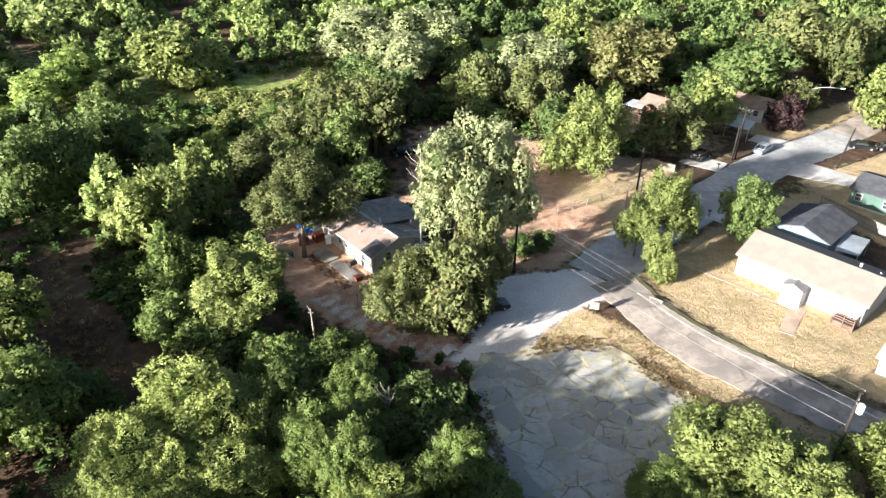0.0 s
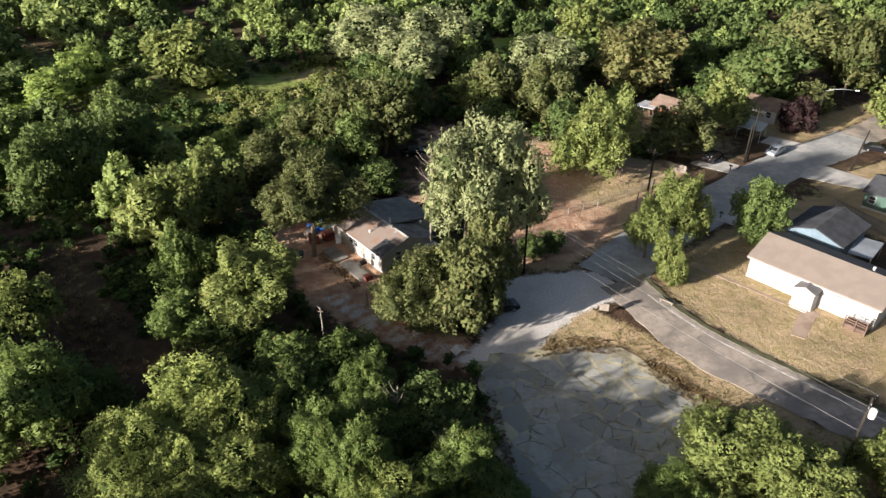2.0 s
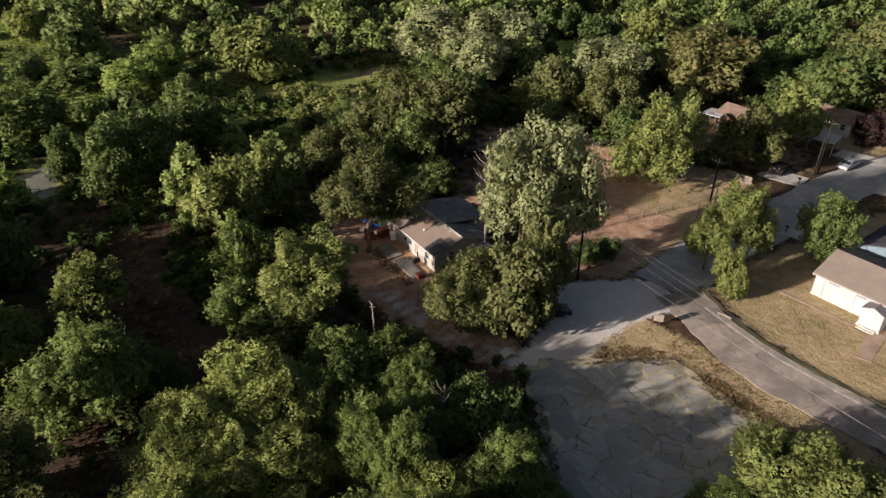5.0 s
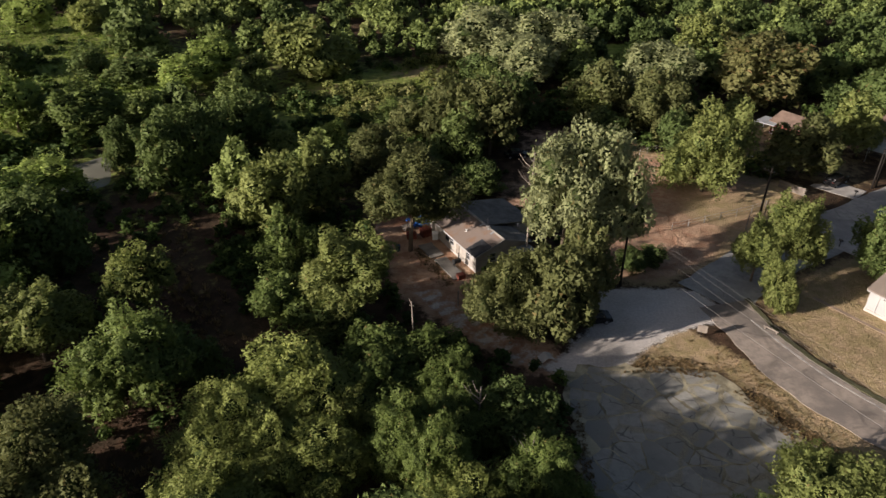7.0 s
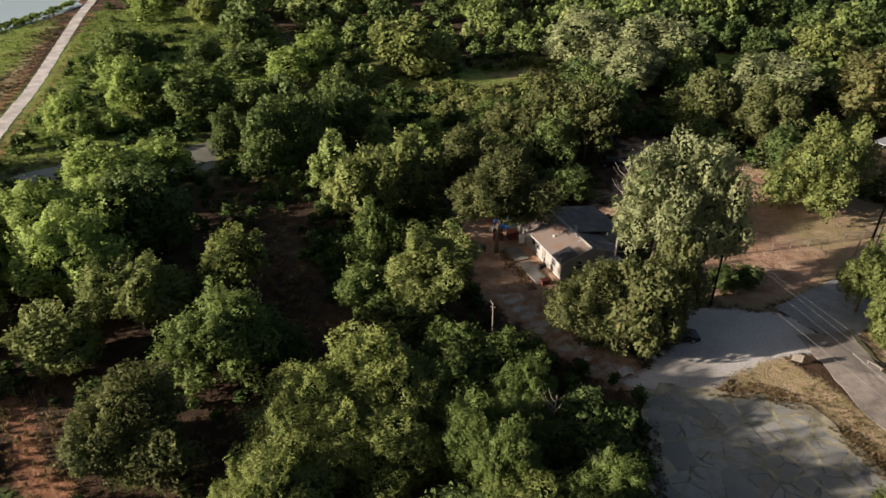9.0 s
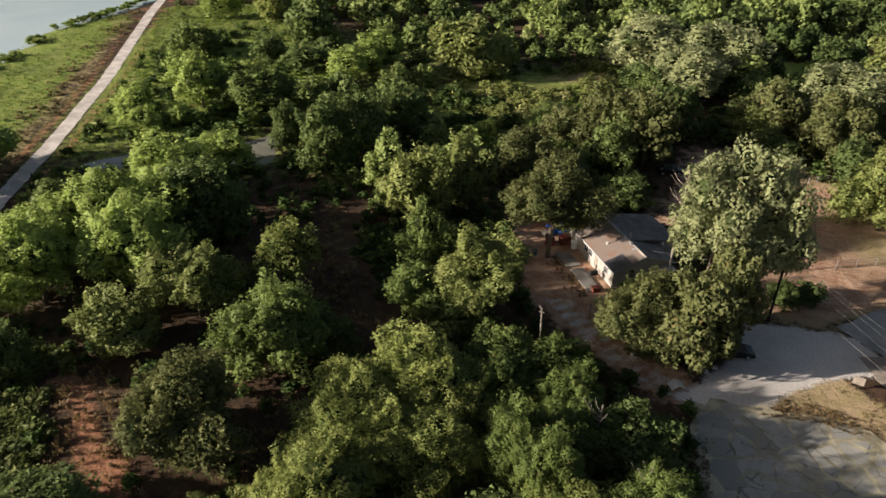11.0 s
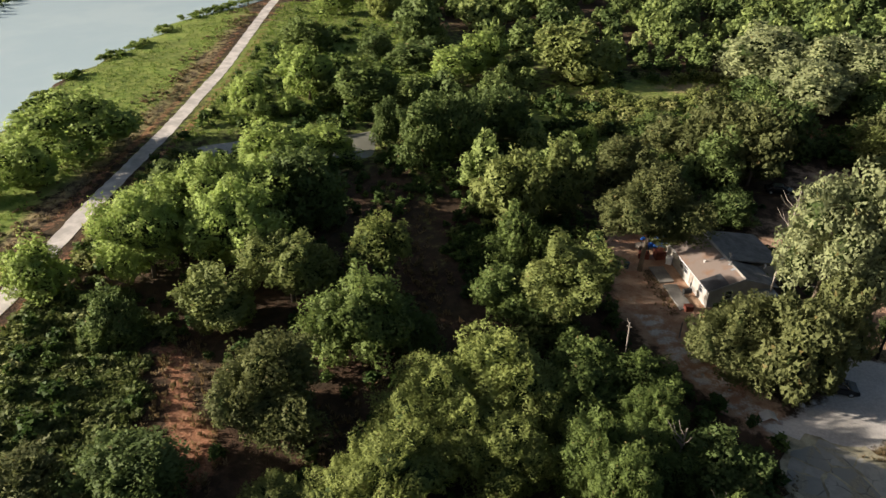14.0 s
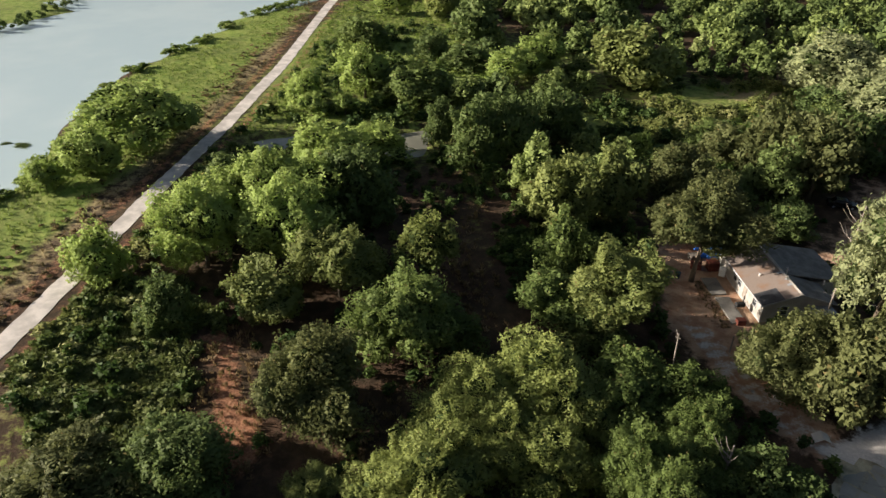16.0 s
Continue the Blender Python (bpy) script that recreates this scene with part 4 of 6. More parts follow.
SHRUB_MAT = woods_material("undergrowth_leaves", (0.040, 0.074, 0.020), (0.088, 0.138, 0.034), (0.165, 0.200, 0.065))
fx, fy = scatter(34000, 96, 310, 6.0, wood_rng, 1.5, ((OPENING, 2.0), (RUST_FAR, 2.5), (MEADOW, 3.0), (LOW_GROWTH, 1.0), (MARSH, 0.0), *((g, 1.0) for g in GREENS)))
free = np.ones(len(fx), bool)
for px, py, pr in PLANTED:
    free &= np.hypot(fx - px, fy - py) > pr * 0.75 + 1.5
fx, fy = fx[free], fy[free]
sparse = (fx < -70) & (fy < 190) & (wood_rng.uniform(size=len(fx)) < 0.45)
fx, fy = fx[~sparse], fy[~sparse]
bare = (wobble(fx, fy, 8.0, 7.0) > 0.62) | (from_line(PATH, fx, fy) < 9.5) | (from_line([(-58, 74), (-80, 104)], fx, fy) < 7.0)
fx, fy = fx[~bare], fy[~bare]
fr = (2.2 + 3.6 * wood_rng.uniform(0, 1, len(fx)) ** 1.6) * (1.0 - 0.22 * wobble(fx, fy, 12.0, 3.0))
fh, ft = fr * wood_rng.uniform(1.3, 2.1, len(fx)), np.clip(wood_rng.normal(0.38, 0.23, len(fx)) - 0.22 * (fx > -22), 0, 1)
away = np.hypot(fx, fy) > 168
woods("far_woods", "dense mixed green woods far behind the houses", fx[away], fy[away], fr[away], fh[away], FAR_STOCK, ft[away], FAR_MAT, wood_rng)
woods("middle_woods", "mixed green woods behind the field and yard", fx[~away], fy[~away], fr[~away], fh[~away], MID_STOCK, ft[~away], FAR_MAT, wood_rng)
ux, uy = scatter(60000, 30, 210, 2.05, wood_rng, 0.3, ((GLADE, -0.5), (CLEARING, -1.0), (MEADOW, -2.0), (RUST, 0.0), (GAP, -0.5), *((g, 0.0) for g in GREENS)))
keep = (wobble(ux, uy, 7.0, 4.0) + wood_rng.uniform(-0.5, 0.5, len(ux)) > -0.55) & (np.hypot(ux, uy) < 90 + 128 * wood_rng.uniform(size=len(ux)))
for px, py, pr in PLANTED:
    keep &= np.hypot(ux - px, uy - py) > pr * 0.8
ux, uy = ux[keep], uy[keep]
ur = wood_rng.uniform(0.6, 1.5, len(ux)) * (1 + 0.5 * (np.hypot(ux, uy) > 110))
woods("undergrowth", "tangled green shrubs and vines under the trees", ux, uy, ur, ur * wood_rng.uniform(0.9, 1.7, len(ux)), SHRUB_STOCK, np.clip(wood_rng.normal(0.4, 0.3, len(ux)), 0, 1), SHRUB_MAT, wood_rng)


# ---- houses ----
def gable_roof(parent, x0, x1, y0, y1, z, rise, material, over=0.4, thick=0.14, along="x", label=""):
    """A gable roof of two slabs with overhang; the ridge runs along x or y."""
    bm = bmesh.new()
    mid = (y0 + y1) / 2 if along == "x" else (x0 + x1) / 2
    half = (y1 - y0) / 2 if along == "x" else (x1 - x0) / 2
    a0, a1 = (x0 - over, x1 + over) if along == "x" else (y0 - over, y1 + over)
    drop = rise / half * over
    for s in (-1, 1):
        prof = [(mid, z + rise), (mid + s * (half + over), z - drop), (mid + s * (half + over), z - drop + thick), (mid, z + rise + thick)]
        rings = [[bm.verts.new((d, p, q) if along == "x" else (p, d, q)) for p, q in prof] for d in (a0, a1)]
        bm.faces.new(rings[0])
        bm.faces.new(rings[1][::-1])
        for i in range(4):
            bm.faces.new((rings[0][i], rings[0][(i + 1) % 4], rings[1][(i + 1) % 4], rings[1][i]))
    return part("roof", bm, material, parent, label)


def roof_plane(parent, x0, x1, ya, za, yb, zb, material, label, thick=0.14):
    """One sloping roof slab between two heights."""
    return part("roof", prism([(ya, za), (yb, zb), (yb, zb + thick), (ya, za + thick)], "x", x0, x1), material, parent, label)


def window(parent, x, y, z, w, h, face, trim=WHITE_PAINT):
    """A window set on a wall: face is the wall's outward way, one of x-, x+, y-, y+."""
    s = -1 if face[1] == "-" else 1
    fb, pb = bmesh.new(), bmesh.new()

    def put(bm, a0, a1, z0, z1, d0, d1):
        if face[0] == "x":
            box(bm, min(x + s * d0, x + s * d1), max(x + s * d0, x + s * d1), y + a0, y + a1, z + z0, z + z1)
        else:
            box(bm, x + a0, x + a1, min(y + s * d0, y + s * d1), max(y + s * d0, y + s * d1), z + z0, z + z1)

    t = 0.09
    for r in ((-w / 2 - t, w / 2 + t, -t, 0), (-w / 2 - t, w / 2 + t, h, h + t), (-w / 2 - t, -w / 2, 0, h), (w / 2, w / 2 + t, 0, h), (-w / 2, w / 2, h / 2 - 0.03, h / 2 + 0.03)):
        put(fb, *r, -0.05, 0.06)
    frame_ob = part("window", fb, trim, parent)
    put(pb, -w / 2, w / 2, 0, h, -0.04, 0.02)
    part("pane", pb, GLASS, frame_ob, "dark window pane")
    return frame_ob


def shell(parent, x0, x1, y0, y1, z0, z1, rise, material, along="x", t=0.16):
    """Four walls, the gable ends drawn up to the ridge."""
    if along == "x":
        ends = [(y0, z0), (y1, z0), (y1, z1), ((y0 + y1) / 2, z1 + rise), (y0, z1)]
        part("wall", prism(ends, "x", x0, x0 + t), material, parent)
        part("wall", prism(ends, "x", x1 - t, x1), material, parent)
        part("wall", boxes((x0 + t, x1 - t, y0, y0 + t, z0, z1)), material, parent)
        part("wall", boxes((x0 + t, x1 - t, y1 - t, y1, z0, z1)), material, parent)
    else:
        ends = [(x0, z0), (x1, z0), (x1, z1), ((x0 + x1) / 2, z1 + rise), (x0, z1)]
        part("wall", prism(ends, "y", y0, y0 + t), material, parent)
        part("wall", prism(ends, "y", y1 - t, y1), material, parent)
        part("wall", boxes((x0, x0 + t, y0 + t, y1 - t, z0, z1)), material, parent)
        part("wall", boxes((x1 - t, x1, y0 + t, y1 - t, z0, z1)), material, parent)


def white_hall():
    h = thing("house", "long white clapboard building with a low tan roof", "house", (38.6, 76.7, 0), -47.5)
    part("foundation", boxes((-0.05, 15.65, -0.05, 9.05, -0.2, 0.35)), CONCRETE, h)
    shell(h, 0, 15.6, 0, 9.0, 0.35, 3.1, 1.55, WHITE_PAINT)
    gable_roof(h, 0, 15.6, 0, 9.0, 3.1, 1.55, TAN_ROOF, 0.35, label="sun-bleached tan shingle roof")
    for x in (2.3, 5.6, 11.2):
        window(h, x, 0, 2.45, 1.3, 0.24, "y-")
    # the closed porch with its little gable, the door at its side and the steps
    part("porch_slab", boxes((6.6, 9.2, -1.9, -0.06, -0.1, 0.35)), CONCRETE, h)
    part("porch_wall", prism([(6.7, 0.35), (9.1, 0.35), (9.1, 2.45), (7.9, 2.95), (6.7, 2.45)], "y", -1.8, -1.68), WHITE_PAINT, h)
    for x in (6.7, 8.98):
        part("porch_wall", boxes((x, x + 0.12, -1.68, -0.06, 0.35, 2.45)), WHITE_PAINT, h)
    for k in range(2):
        part("step", boxes((6.9, 8.9, -1.9 - 0.3 * (k + 1), -1.9 - 0.3 * k, -0.1, 0.24 - 0.12 * k)), CONCRETE, h)
    gable_roof(h, 6.7, 9.1, -1.8, 0.1, 2.45, 0.5, AWNING_GREY, 0.15, 0.08, along="y", label="small grey porch roof")
    part("door", boxes((7.4, 8.4, -1.86, -1.80, 0.35, 2.35)), WHITE_PAINT, h, "white front door")
    for x in (1.2, 5.0, 10.4, 14.2):
        part("downpipe", boxes((x - 0.04, x + 0.04, -0.09, -0.01, 0.2, 3.0)), WHITE_PAINT, h)
    part("gutter", boxes((-0.3, 15.9, -0.47, -0.36, 2.88, 2.98)), WHITE_PAINT, h)
    part("roof_vent", tube(bmesh.new(), [(12.4, 5.6, 4.0), (12.4, 5.6, 4.75), (12.4, 5.6, 4.85)], [0.12, 0.12, 0.2], 8), WHITE_SHEET, h, "white roof vent")
    part("roof_vent", tube(bmesh.new(), [(14.6, 5.9, 3.9), (14.6, 5.9, 4.5)], [0.07, 0.07], 8), WHITE_SHEET, h, "white roof vent")
    slab("walkway", [(43.3, 69.6), (41.9, 68.2), (39.3, 64.2), (40.6, 63.4), (43.2, 67.0), (44.5, 68.4)], -0.1, 0.05, WALK, "narrow brown front walk", "walkway", 0.05)
    slab("side_walk", [(33.1, 78.2), (41.01, 70.22), (41.4, 70.6), (33.5, 78.6)], -0.1, 0.03, WALK, "narrow tan walk along the white building", "walkway", 0.05)
    # the brown wooden deck and stairs at the end
    d = thing("wooden_deck", "small dark brown wooden deck with boarded sides", "deck", (38.6, 76.7, 0), -47.5)
    for k in range(10):
        part("plank", boxes((12.95 + 0.255 * k, 13.19 + 0.255 * k, -1.95, -0.08, 0.62, 0.68)), RED_WOOD, d)
    for x in (13.0, 14.25, 15.42):
        part("post", boxes((x - 0.06, x + 0.06, -1.98, -1.86, -0.1, 1.7)), RED_WOOD, d)
    for z in (0.95, 1.25, 1.6):
        part("rail", boxes((12.95, 15.5, -1.86, -1.80, z, z + 0.12)), RED_WOOD, d)
        part("rail", boxes((15.42, 15.48, -1.80, -0.10, z, z + 0.12)), RED_WOOD, d)
    part("skirt", boxes((13.0, 15.42, -1.80, -1.74, -0.05, 0.60)), RED_WOOD, d)
    part("skirt", boxes((15.36, 15.42, -1.74, -0.10, -0.05, 0.60)), RED_WOOD, d)


def old_house():
    h = thing("house", "weathered cream house with a patched brown and grey roof", "house", (-9.3, 76.6, 0), 129)
    # local x runs along the lit front from the near corner, y runs towards the camera's left, so the house lies at y < 0
    part("foundation", boxes((-0.05, 11.75, -8.35, 0.05, -0.2, 0.3)), CONCRETE, h)
    shell(h, 0, 11.7, -8.3, 0, 0.3, 2.6, 1.35, CREAM)
    roof_plane(h, -0.35, 12.05, 0.4, 2.47, -4.17, 3.95, OLD_ROOF, "rust-stained patched shingle slope")
    roof_plane(h, -0.35, 4.2, -4.13, 3.95, -8.7, 2.47, GREY_ROOF, "dark grey shingle slope")
    roof_plane(h, 4.2, 12.05, -4.13, 3.95, -12.1, 2.62, GREY_ROOF, "long dark grey shingle slope over the rear")
    part("wing", boxes((4.4, 11.7, -11.8, -8.34, -0.1, 2.5)), CREAM, h, "low rear wing")
    part("ridge_cap", prism([(-3.92, 4.03), (-4.15, 4.13), (-4.38, 4.03), (-4.15, 4.10)], "x", -0.35, 12.05), CREAM, h, "pale worn ridge cap")
    # rain-washed strips where old tin has been laid over the shingles, and a dark sheet for the tree shadow at the near
    # end
    for x, w, far in ((1.9, 0.35, -1.2), (3.1, 0.22, -2.4), (4.6, 0.28, -0.9)):
        part("roof_strip", prism([(far, 3.06 + (-0.32) * (far + 1.5)), (-4.05, 4.06), (-4.05, 4.085), (far, 3.085 + (-0.32) * (far + 1.5))], "x", x, x + w), PORCH_TIN, h, "pale strip of roofing tin")
    part("roof_shadow", prism([(0.40, 2.615), (-2.2, 3.455), (-2.2, 3.48), (0.40, 2.64)], "x", -0.36, 2.1), DARK_ROOF, h, "dark sheet painting tree shadow on the near end")
    part("fascia", boxes((-0.36, 12.1, 0.41, 0.45, 2.40, 2.60)), WHITE_PAINT, h)
    part("barge_board", prism([(0.42, 2.42), (-4.15, 3.90), (-4.15, 4.06), (0.42, 2.58)], "x", -0.41, -0.36), WHITE_PAINT, h)
    part("barge_board", prism([(-4.15, 3.90), (-8.72, 2.42), (-8.72, 2.58), (-4.15, 4.06)], "x", -0.41, -0.36), WHITE_PAINT, h)
    part("roof_vent", tube(bmesh.new(), [(5.2, -1.6, 3.0), (5.2, -1.6, 3.45), (5.2, -1.6, 3.52)], [0.1, 0.1, 0.16], 8), WHITE_SHEET, h, "small white roof vent")
    part("antenna_dish", tube(bmesh.new(), [(3.2, -9.0, 2.6), (3.2, -9.0, 3.2), (3.25, -8.8, 3.3), (3.27, -8.72, 3.32)], [0.03, 0.03, 0.28, 0.34], 10), STEEL, h, "small grey dish")
    # boards of the lit front: low horizontal siding courses
    for k in range(11):
        part("siding", boxes((0.0, 11.15, 0.0, 0.022, 0.32 + 0.205 * k, 0.49 + 0.205 * k)), CREAM, h)
    for x, w in ((1.9, 0.8), (6.3, 0.9), (7.6, 0.9)):
        window(h, x, 0.02, 1.1, w, 1.15, "y+")
    part("door", boxes((4.2, 5.1, 0.023, 0.07, 0.35, 2.35)), GREY_WOOD, h, "dull front door")
    window(h, 0, -2.6, 1.1, 0.9, 1.1, "x-")
    part("porch_roof", prism([(-5.2, 2.40), (-8.0, 2.30), (-8.0, 2.38), (-5.2, 2.48)], "x", -2.1, -0.36), PORCH_TIN, h, "pale sheet porch roof")
    for y in (-5.35, -7.85):
        part("post", boxes((-2.0, -1.9, y - 0.05, y + 0.05, -0.1, 2.3)), GREY_WOOD, h)
    # the chimney at the far end, standing proud of the wall
    part("chimney", boxes((11.2, 11.9, 0.06, 0.55, -0.1, 3.3), (11.15, 11.95, 0.02, 0.6, 3.3, 3.45)), CREAM, h, "pale chimney stack")
    part("vent_pipe", tube(bmesh.new(), [(3.0, -3.9, 3.7), (3.0, -3.9, 4.6)], [0.06, 0.06], 8), STEEL, h)
    part("antenna", boxes((3.96, 4.04, -4.24, -4.16, 3.8, 5.2), (3.6, 4.4, -4.23, -4.17, 4.9, 4.95), (3.7, 4.3, -4.23, -4.17, 4.6, 4.65)), STEEL, h)
    slab("porch_slab", [(-10.4, 75.4), (-13.8, 79.7), (-15.2, 78.6), (-11.8, 74.2)], -0.1, 0.14, OLD_SLAB, "worn concrete porch slab", "slab", 0.06)
    slab("porch_step", [(-14.2, 80.2), (-16.6, 83.2), (-18.2, 82.0), (-15.8, 79.0)], -0.1, 0.10, OLD_SLAB, "worn grey concrete step slab", "slab", 0.06)


def roof_patchwork():
    n = Nodes("patched_roof")
    stain, grain = n.noise(0.28, 4, 0.6), n.noise(5.0, 4)
    col = n.mix(n.ramp(stain, 0.5, 0.68), (0.205, 0.165, 0.142), (0.215, 0.130, 0.085))
    col = n.mix(n.ramp(grain, 0.45, 0.75, 0.0, 0.5), col, (0.16, 0.125, 0.105))
    n.bump(grain, 0.4, 0.03)
    return n.done(col, 0.9, 0, 0.15)


OLD_ROOF = roof_patchwork()
white_hall()
old_house()


def small_house(label, at, turn, length, depth, wall, roof, eave=2.7, rise=1.3, along="x", windows=()):
    h = thing("house", label, "house", at, turn)
    part("foundation", boxes((-0.04, length + 0.04, -0.04, depth + 0.04, -0.2, 0.3)), CONCRETE, h)
    shell(h, 0, length, 0, depth, 0.3, eave, rise, wall, along)
    gable_roof(h, 0, length, 0, depth, eave, rise, roof, 0.4, along=along)
    for x, y, face in windows:
        window(h, x, y, 1.1, 0.9, 1.1, face)
    return h


blue = small_house("pale blue house with a dark grey gable roof", (46.3, 84.2, 0), -47.5, 7.2, 8.5, BLUE_WALL, DARK_ROOF, 3.3, 1.2, "y", ((2.2, 0, "y-"), (5.0, 0, "y-"), (0, 2.5, "x-")))
small_house("sea-green house with a charcoal roof and white trim", (63.4, 96.6, 0), -47.5, 12.0, 8.0, GREEN_WALL, DARK_ROOF, 2.8, 1.3, "x", ((1.2, 0, "y-"), (5.2, 0, "y-"), (8.5, 0, "y-")))
small_house("small brick-red house with a tan roof", (45.4, 130.2, 0), 42.5, 6.6, 8.0, RED_WALL, BROWN_ROOF, 2.6, 1.2, "y", ((1.6, 0, "y-"), (4.6, 0, "y-")))
small_house("white house with a brown roof behind a plum bush", (58.9, 136.8, 0), -47.5, 7.0, 7.0, WHITE_PAINT, BROWN_ROOF, 2.7, 1.3, "x", ((2.0, 0, "y-"), (5.5, 0, "y-")))
small_house("small white shed with a pale roof", (46.6, 57.0, 0), -47.5, 4.0, 3.5, WHITE_PAINT, TIN, 2.2, 0.5, "x")


# ---- paved pieces beside the street ----
slab("driveway", [(58.4, 107.4), (60.8, 110.4), (64.4, 112.4), (67.0, 109.5), (70.6, 105.6), (67.6, 102.4), (63.0, 104.8)], -0.1, 0.05, CONCRETE, "pale concrete driveway beside dry lawn", "driveway", 0.05)
slab("driveway", [(39.6, 92.0), (44.4, 95.6), (48.5, 91.0), (45.0, 87.0)], -0.1, 0.075, CONCRETE, "pale concrete drive by the mailbox", "driveway", 0.05)
slab("driveway", [(57.5, 122.5), (60.5, 125.5), (66.2, 121.2), (63.6, 118.2)], -0.1, 0.06, CONCRETE, "short concrete driveway of the white house", "driveway", 0.05)
slab("driveway", [(41.5, 112.5), (45.0, 116.0), (50.0, 111.8), (47.2, 108.4)], -0.1, 0.065, CONCRETE, "worn concrete driveway under trees", "driveway", 0.05)
ribbon("road_line", [(24.6, 72.0), (27.6, 67.2), (30.3, 63.2), (34.5, 58.9), (37.7, 55.5), (41.2, 52.2), (60.6, 34.6)], 0.22, LINE_PAINT, "worn pale line along the road", "road marking", 0.056, 0.06, 0.5)
ribbon("kerb", [(24.9, 76.6), (27.6, 69.2), (30.2, 65.2), (32.7, 62.4), (35.7, 59.4), (39.0, 56.2), (42.5, 53.0), (62, 35)], 0.6, KERB, "crumbling kerb between road and lawn, coloured as ditch shadow and grass edge", "kerb", 0.09, 0.10, 0.6)


# ---- poles and wires ----
def utility_pole(x, y, height, turn, lean=(0.0, 0.0), arm=True, can=False, label="dark weathered wooden utility pole"):
    p = thing("utility_pole", label, "utility pole", (x, y, 0), turn, "utility poles")
    lx, ly = lean
    part("pole", tube(bmesh.new(), [(0, 0, -0.3), (lx * 0.5, ly * 0.5, height * 0.5), (lx, ly, height)], [0.17, 0.15, 0.11], 8), WOOD_POLE, p, smooth=True)
    if arm:
        part("crossarm", boxes((lx - 1.2, lx + 1.2, ly - 0.17, ly - 0.05, height - 0.65, height - 0.5)), WOOD_POLE, p)
        for k in (-1.05, -0.5, 0.5, 1.05):
            part("insulator", tube(bmesh.new(), [(lx + k, ly - 0.11, height - 0.5), (lx + k, ly - 0.11, height - 0.32)], [0.05, 0.035], 6), STEEL, p)
    if can:
        part("transformer", tube(bmesh.new(), [(lx + 0.02, ly - 0.42, height - 2.1), (lx + 0.02, ly - 0.42, height - 2.05), (lx + 0.02, ly - 0.42, height - 1.15), (lx + 0.02, ly - 0.42, height - 1.05)], [0.2, 0.28, 0.28, 0.1], 12), WHITE_SHEET, p, "pale grey transformer can", True)
        part("bracket", boxes((lx - 0.05, lx + 0.05, ly - 0.3, ly - 0.05, height - 1.6, height - 1.5)), STEEL, p)
    return p


POLE_TOPS = {}
for key, x, y, h, turn, lean, can in (("a", 9.4, 76.7, 9.9, -45, (0, 0), False), ("b", 29.9, 96.2, 9.6, -45, (0.1, 0), False), ("c", 52.0, 113.9, 9.7, -45, (0, 0), False), ("d", 35.3, 43.7, 9.5, 45, (0, 0), True)):
    utility_pole(x, y, h, turn, lean, True, can)
    POLE_TOPS[key] = (x, y, h)
utility_pole(68.2, 109.9, 7.4, 0, (1.1, 0.1), False, False, "leaning wooden service pole")
utility_pole(51.2, 113.2, 7.0, 0, (0, 0), False, False, "short dark brace pole")


def wire(a, b, sag, name="power_line", label="thin pale overhead power line", r=0.010):
    n = 18
    pts = [(a[0] + (b[0] - a[0]) * k / n, a[1] + (b[1] - a[1]) * k / n, a[2] + (b[2] - a[2]) * k / n - sag * 4 * (k / n) * (1 - k / n)) for k in range(n + 1)]
    tagged(new(name, mesh_of(name, tube(bmesh.new(), pts, [r] * (n + 1), 4), WIRE)), label, "power line", "overhead lines")


def arm_end(key, k, turn, drop=0.35):
    x, y, h = POLE_TOPS[key]
    return (x + k * math.cos(radians(turn)), y + k * math.sin(radians(turn)), h - drop)


for k in (-1.05, 1.05):
    wire(arm_end("a", k, -45), arm_end("d", k, 45), 0.7)
    wire(arm_end("a", k, -45), arm_end("b", k, -45), 0.5)
    wire(arm_end("b", k, -45), arm_end("c", k, -45), 0.6)
wire((9.4, 76.7, 8.1), (35.3, 43.7, 7.6), 0.7)
wire((9.4, 76.7, 5.9), (35.3, 43.7, 5.6), 0.6, r=0.018, label="thick bundled overhead cable")
wire((9.4, 76.7, 8.0), (-5.3, 80.5, 4.3), 0.4, label="service wire to the old house")
wire((52.0, 113.9, 9.2), (68.25, 110.7, 7.2), 0.6)
wire((68.25, 110.7, 7.2), (80.5, 103.0, 4.2), 0.5)


def street_lamp(x, y, height, arm, turn):
    p = thing("street_lamp", "dark street lamp pole with a long steel arm", "street lamp", (x, y, 0), turn)
    part("pole", tube(bmesh.new(), [(0, 0, -0.3), (0, 0, height - 0.6)], [0.13, 0.09], 8), WOOD_POLE, p, smooth=True)
    part("arm", tube(bmesh.new(), [(0, 0, height - 0.8), (arm * 0.3, 0, height - 0.25), (arm * 0.65, 0, height), (arm, 0, height)], [0.06, 0.055, 0.05, 0.045], 6), STEEL, p, smooth=True)
    head = bmesh.new()
    box(head, arm - 0.1, arm + 0.6, -0.14, 0.14, height - 0.08, height + 0.08, 0.05)
    part("lamp_head", head, WHITE_SHEET, p, "white lamp head")


street_lamp(70.6, 129.4, 8.5, 5.0, -24)


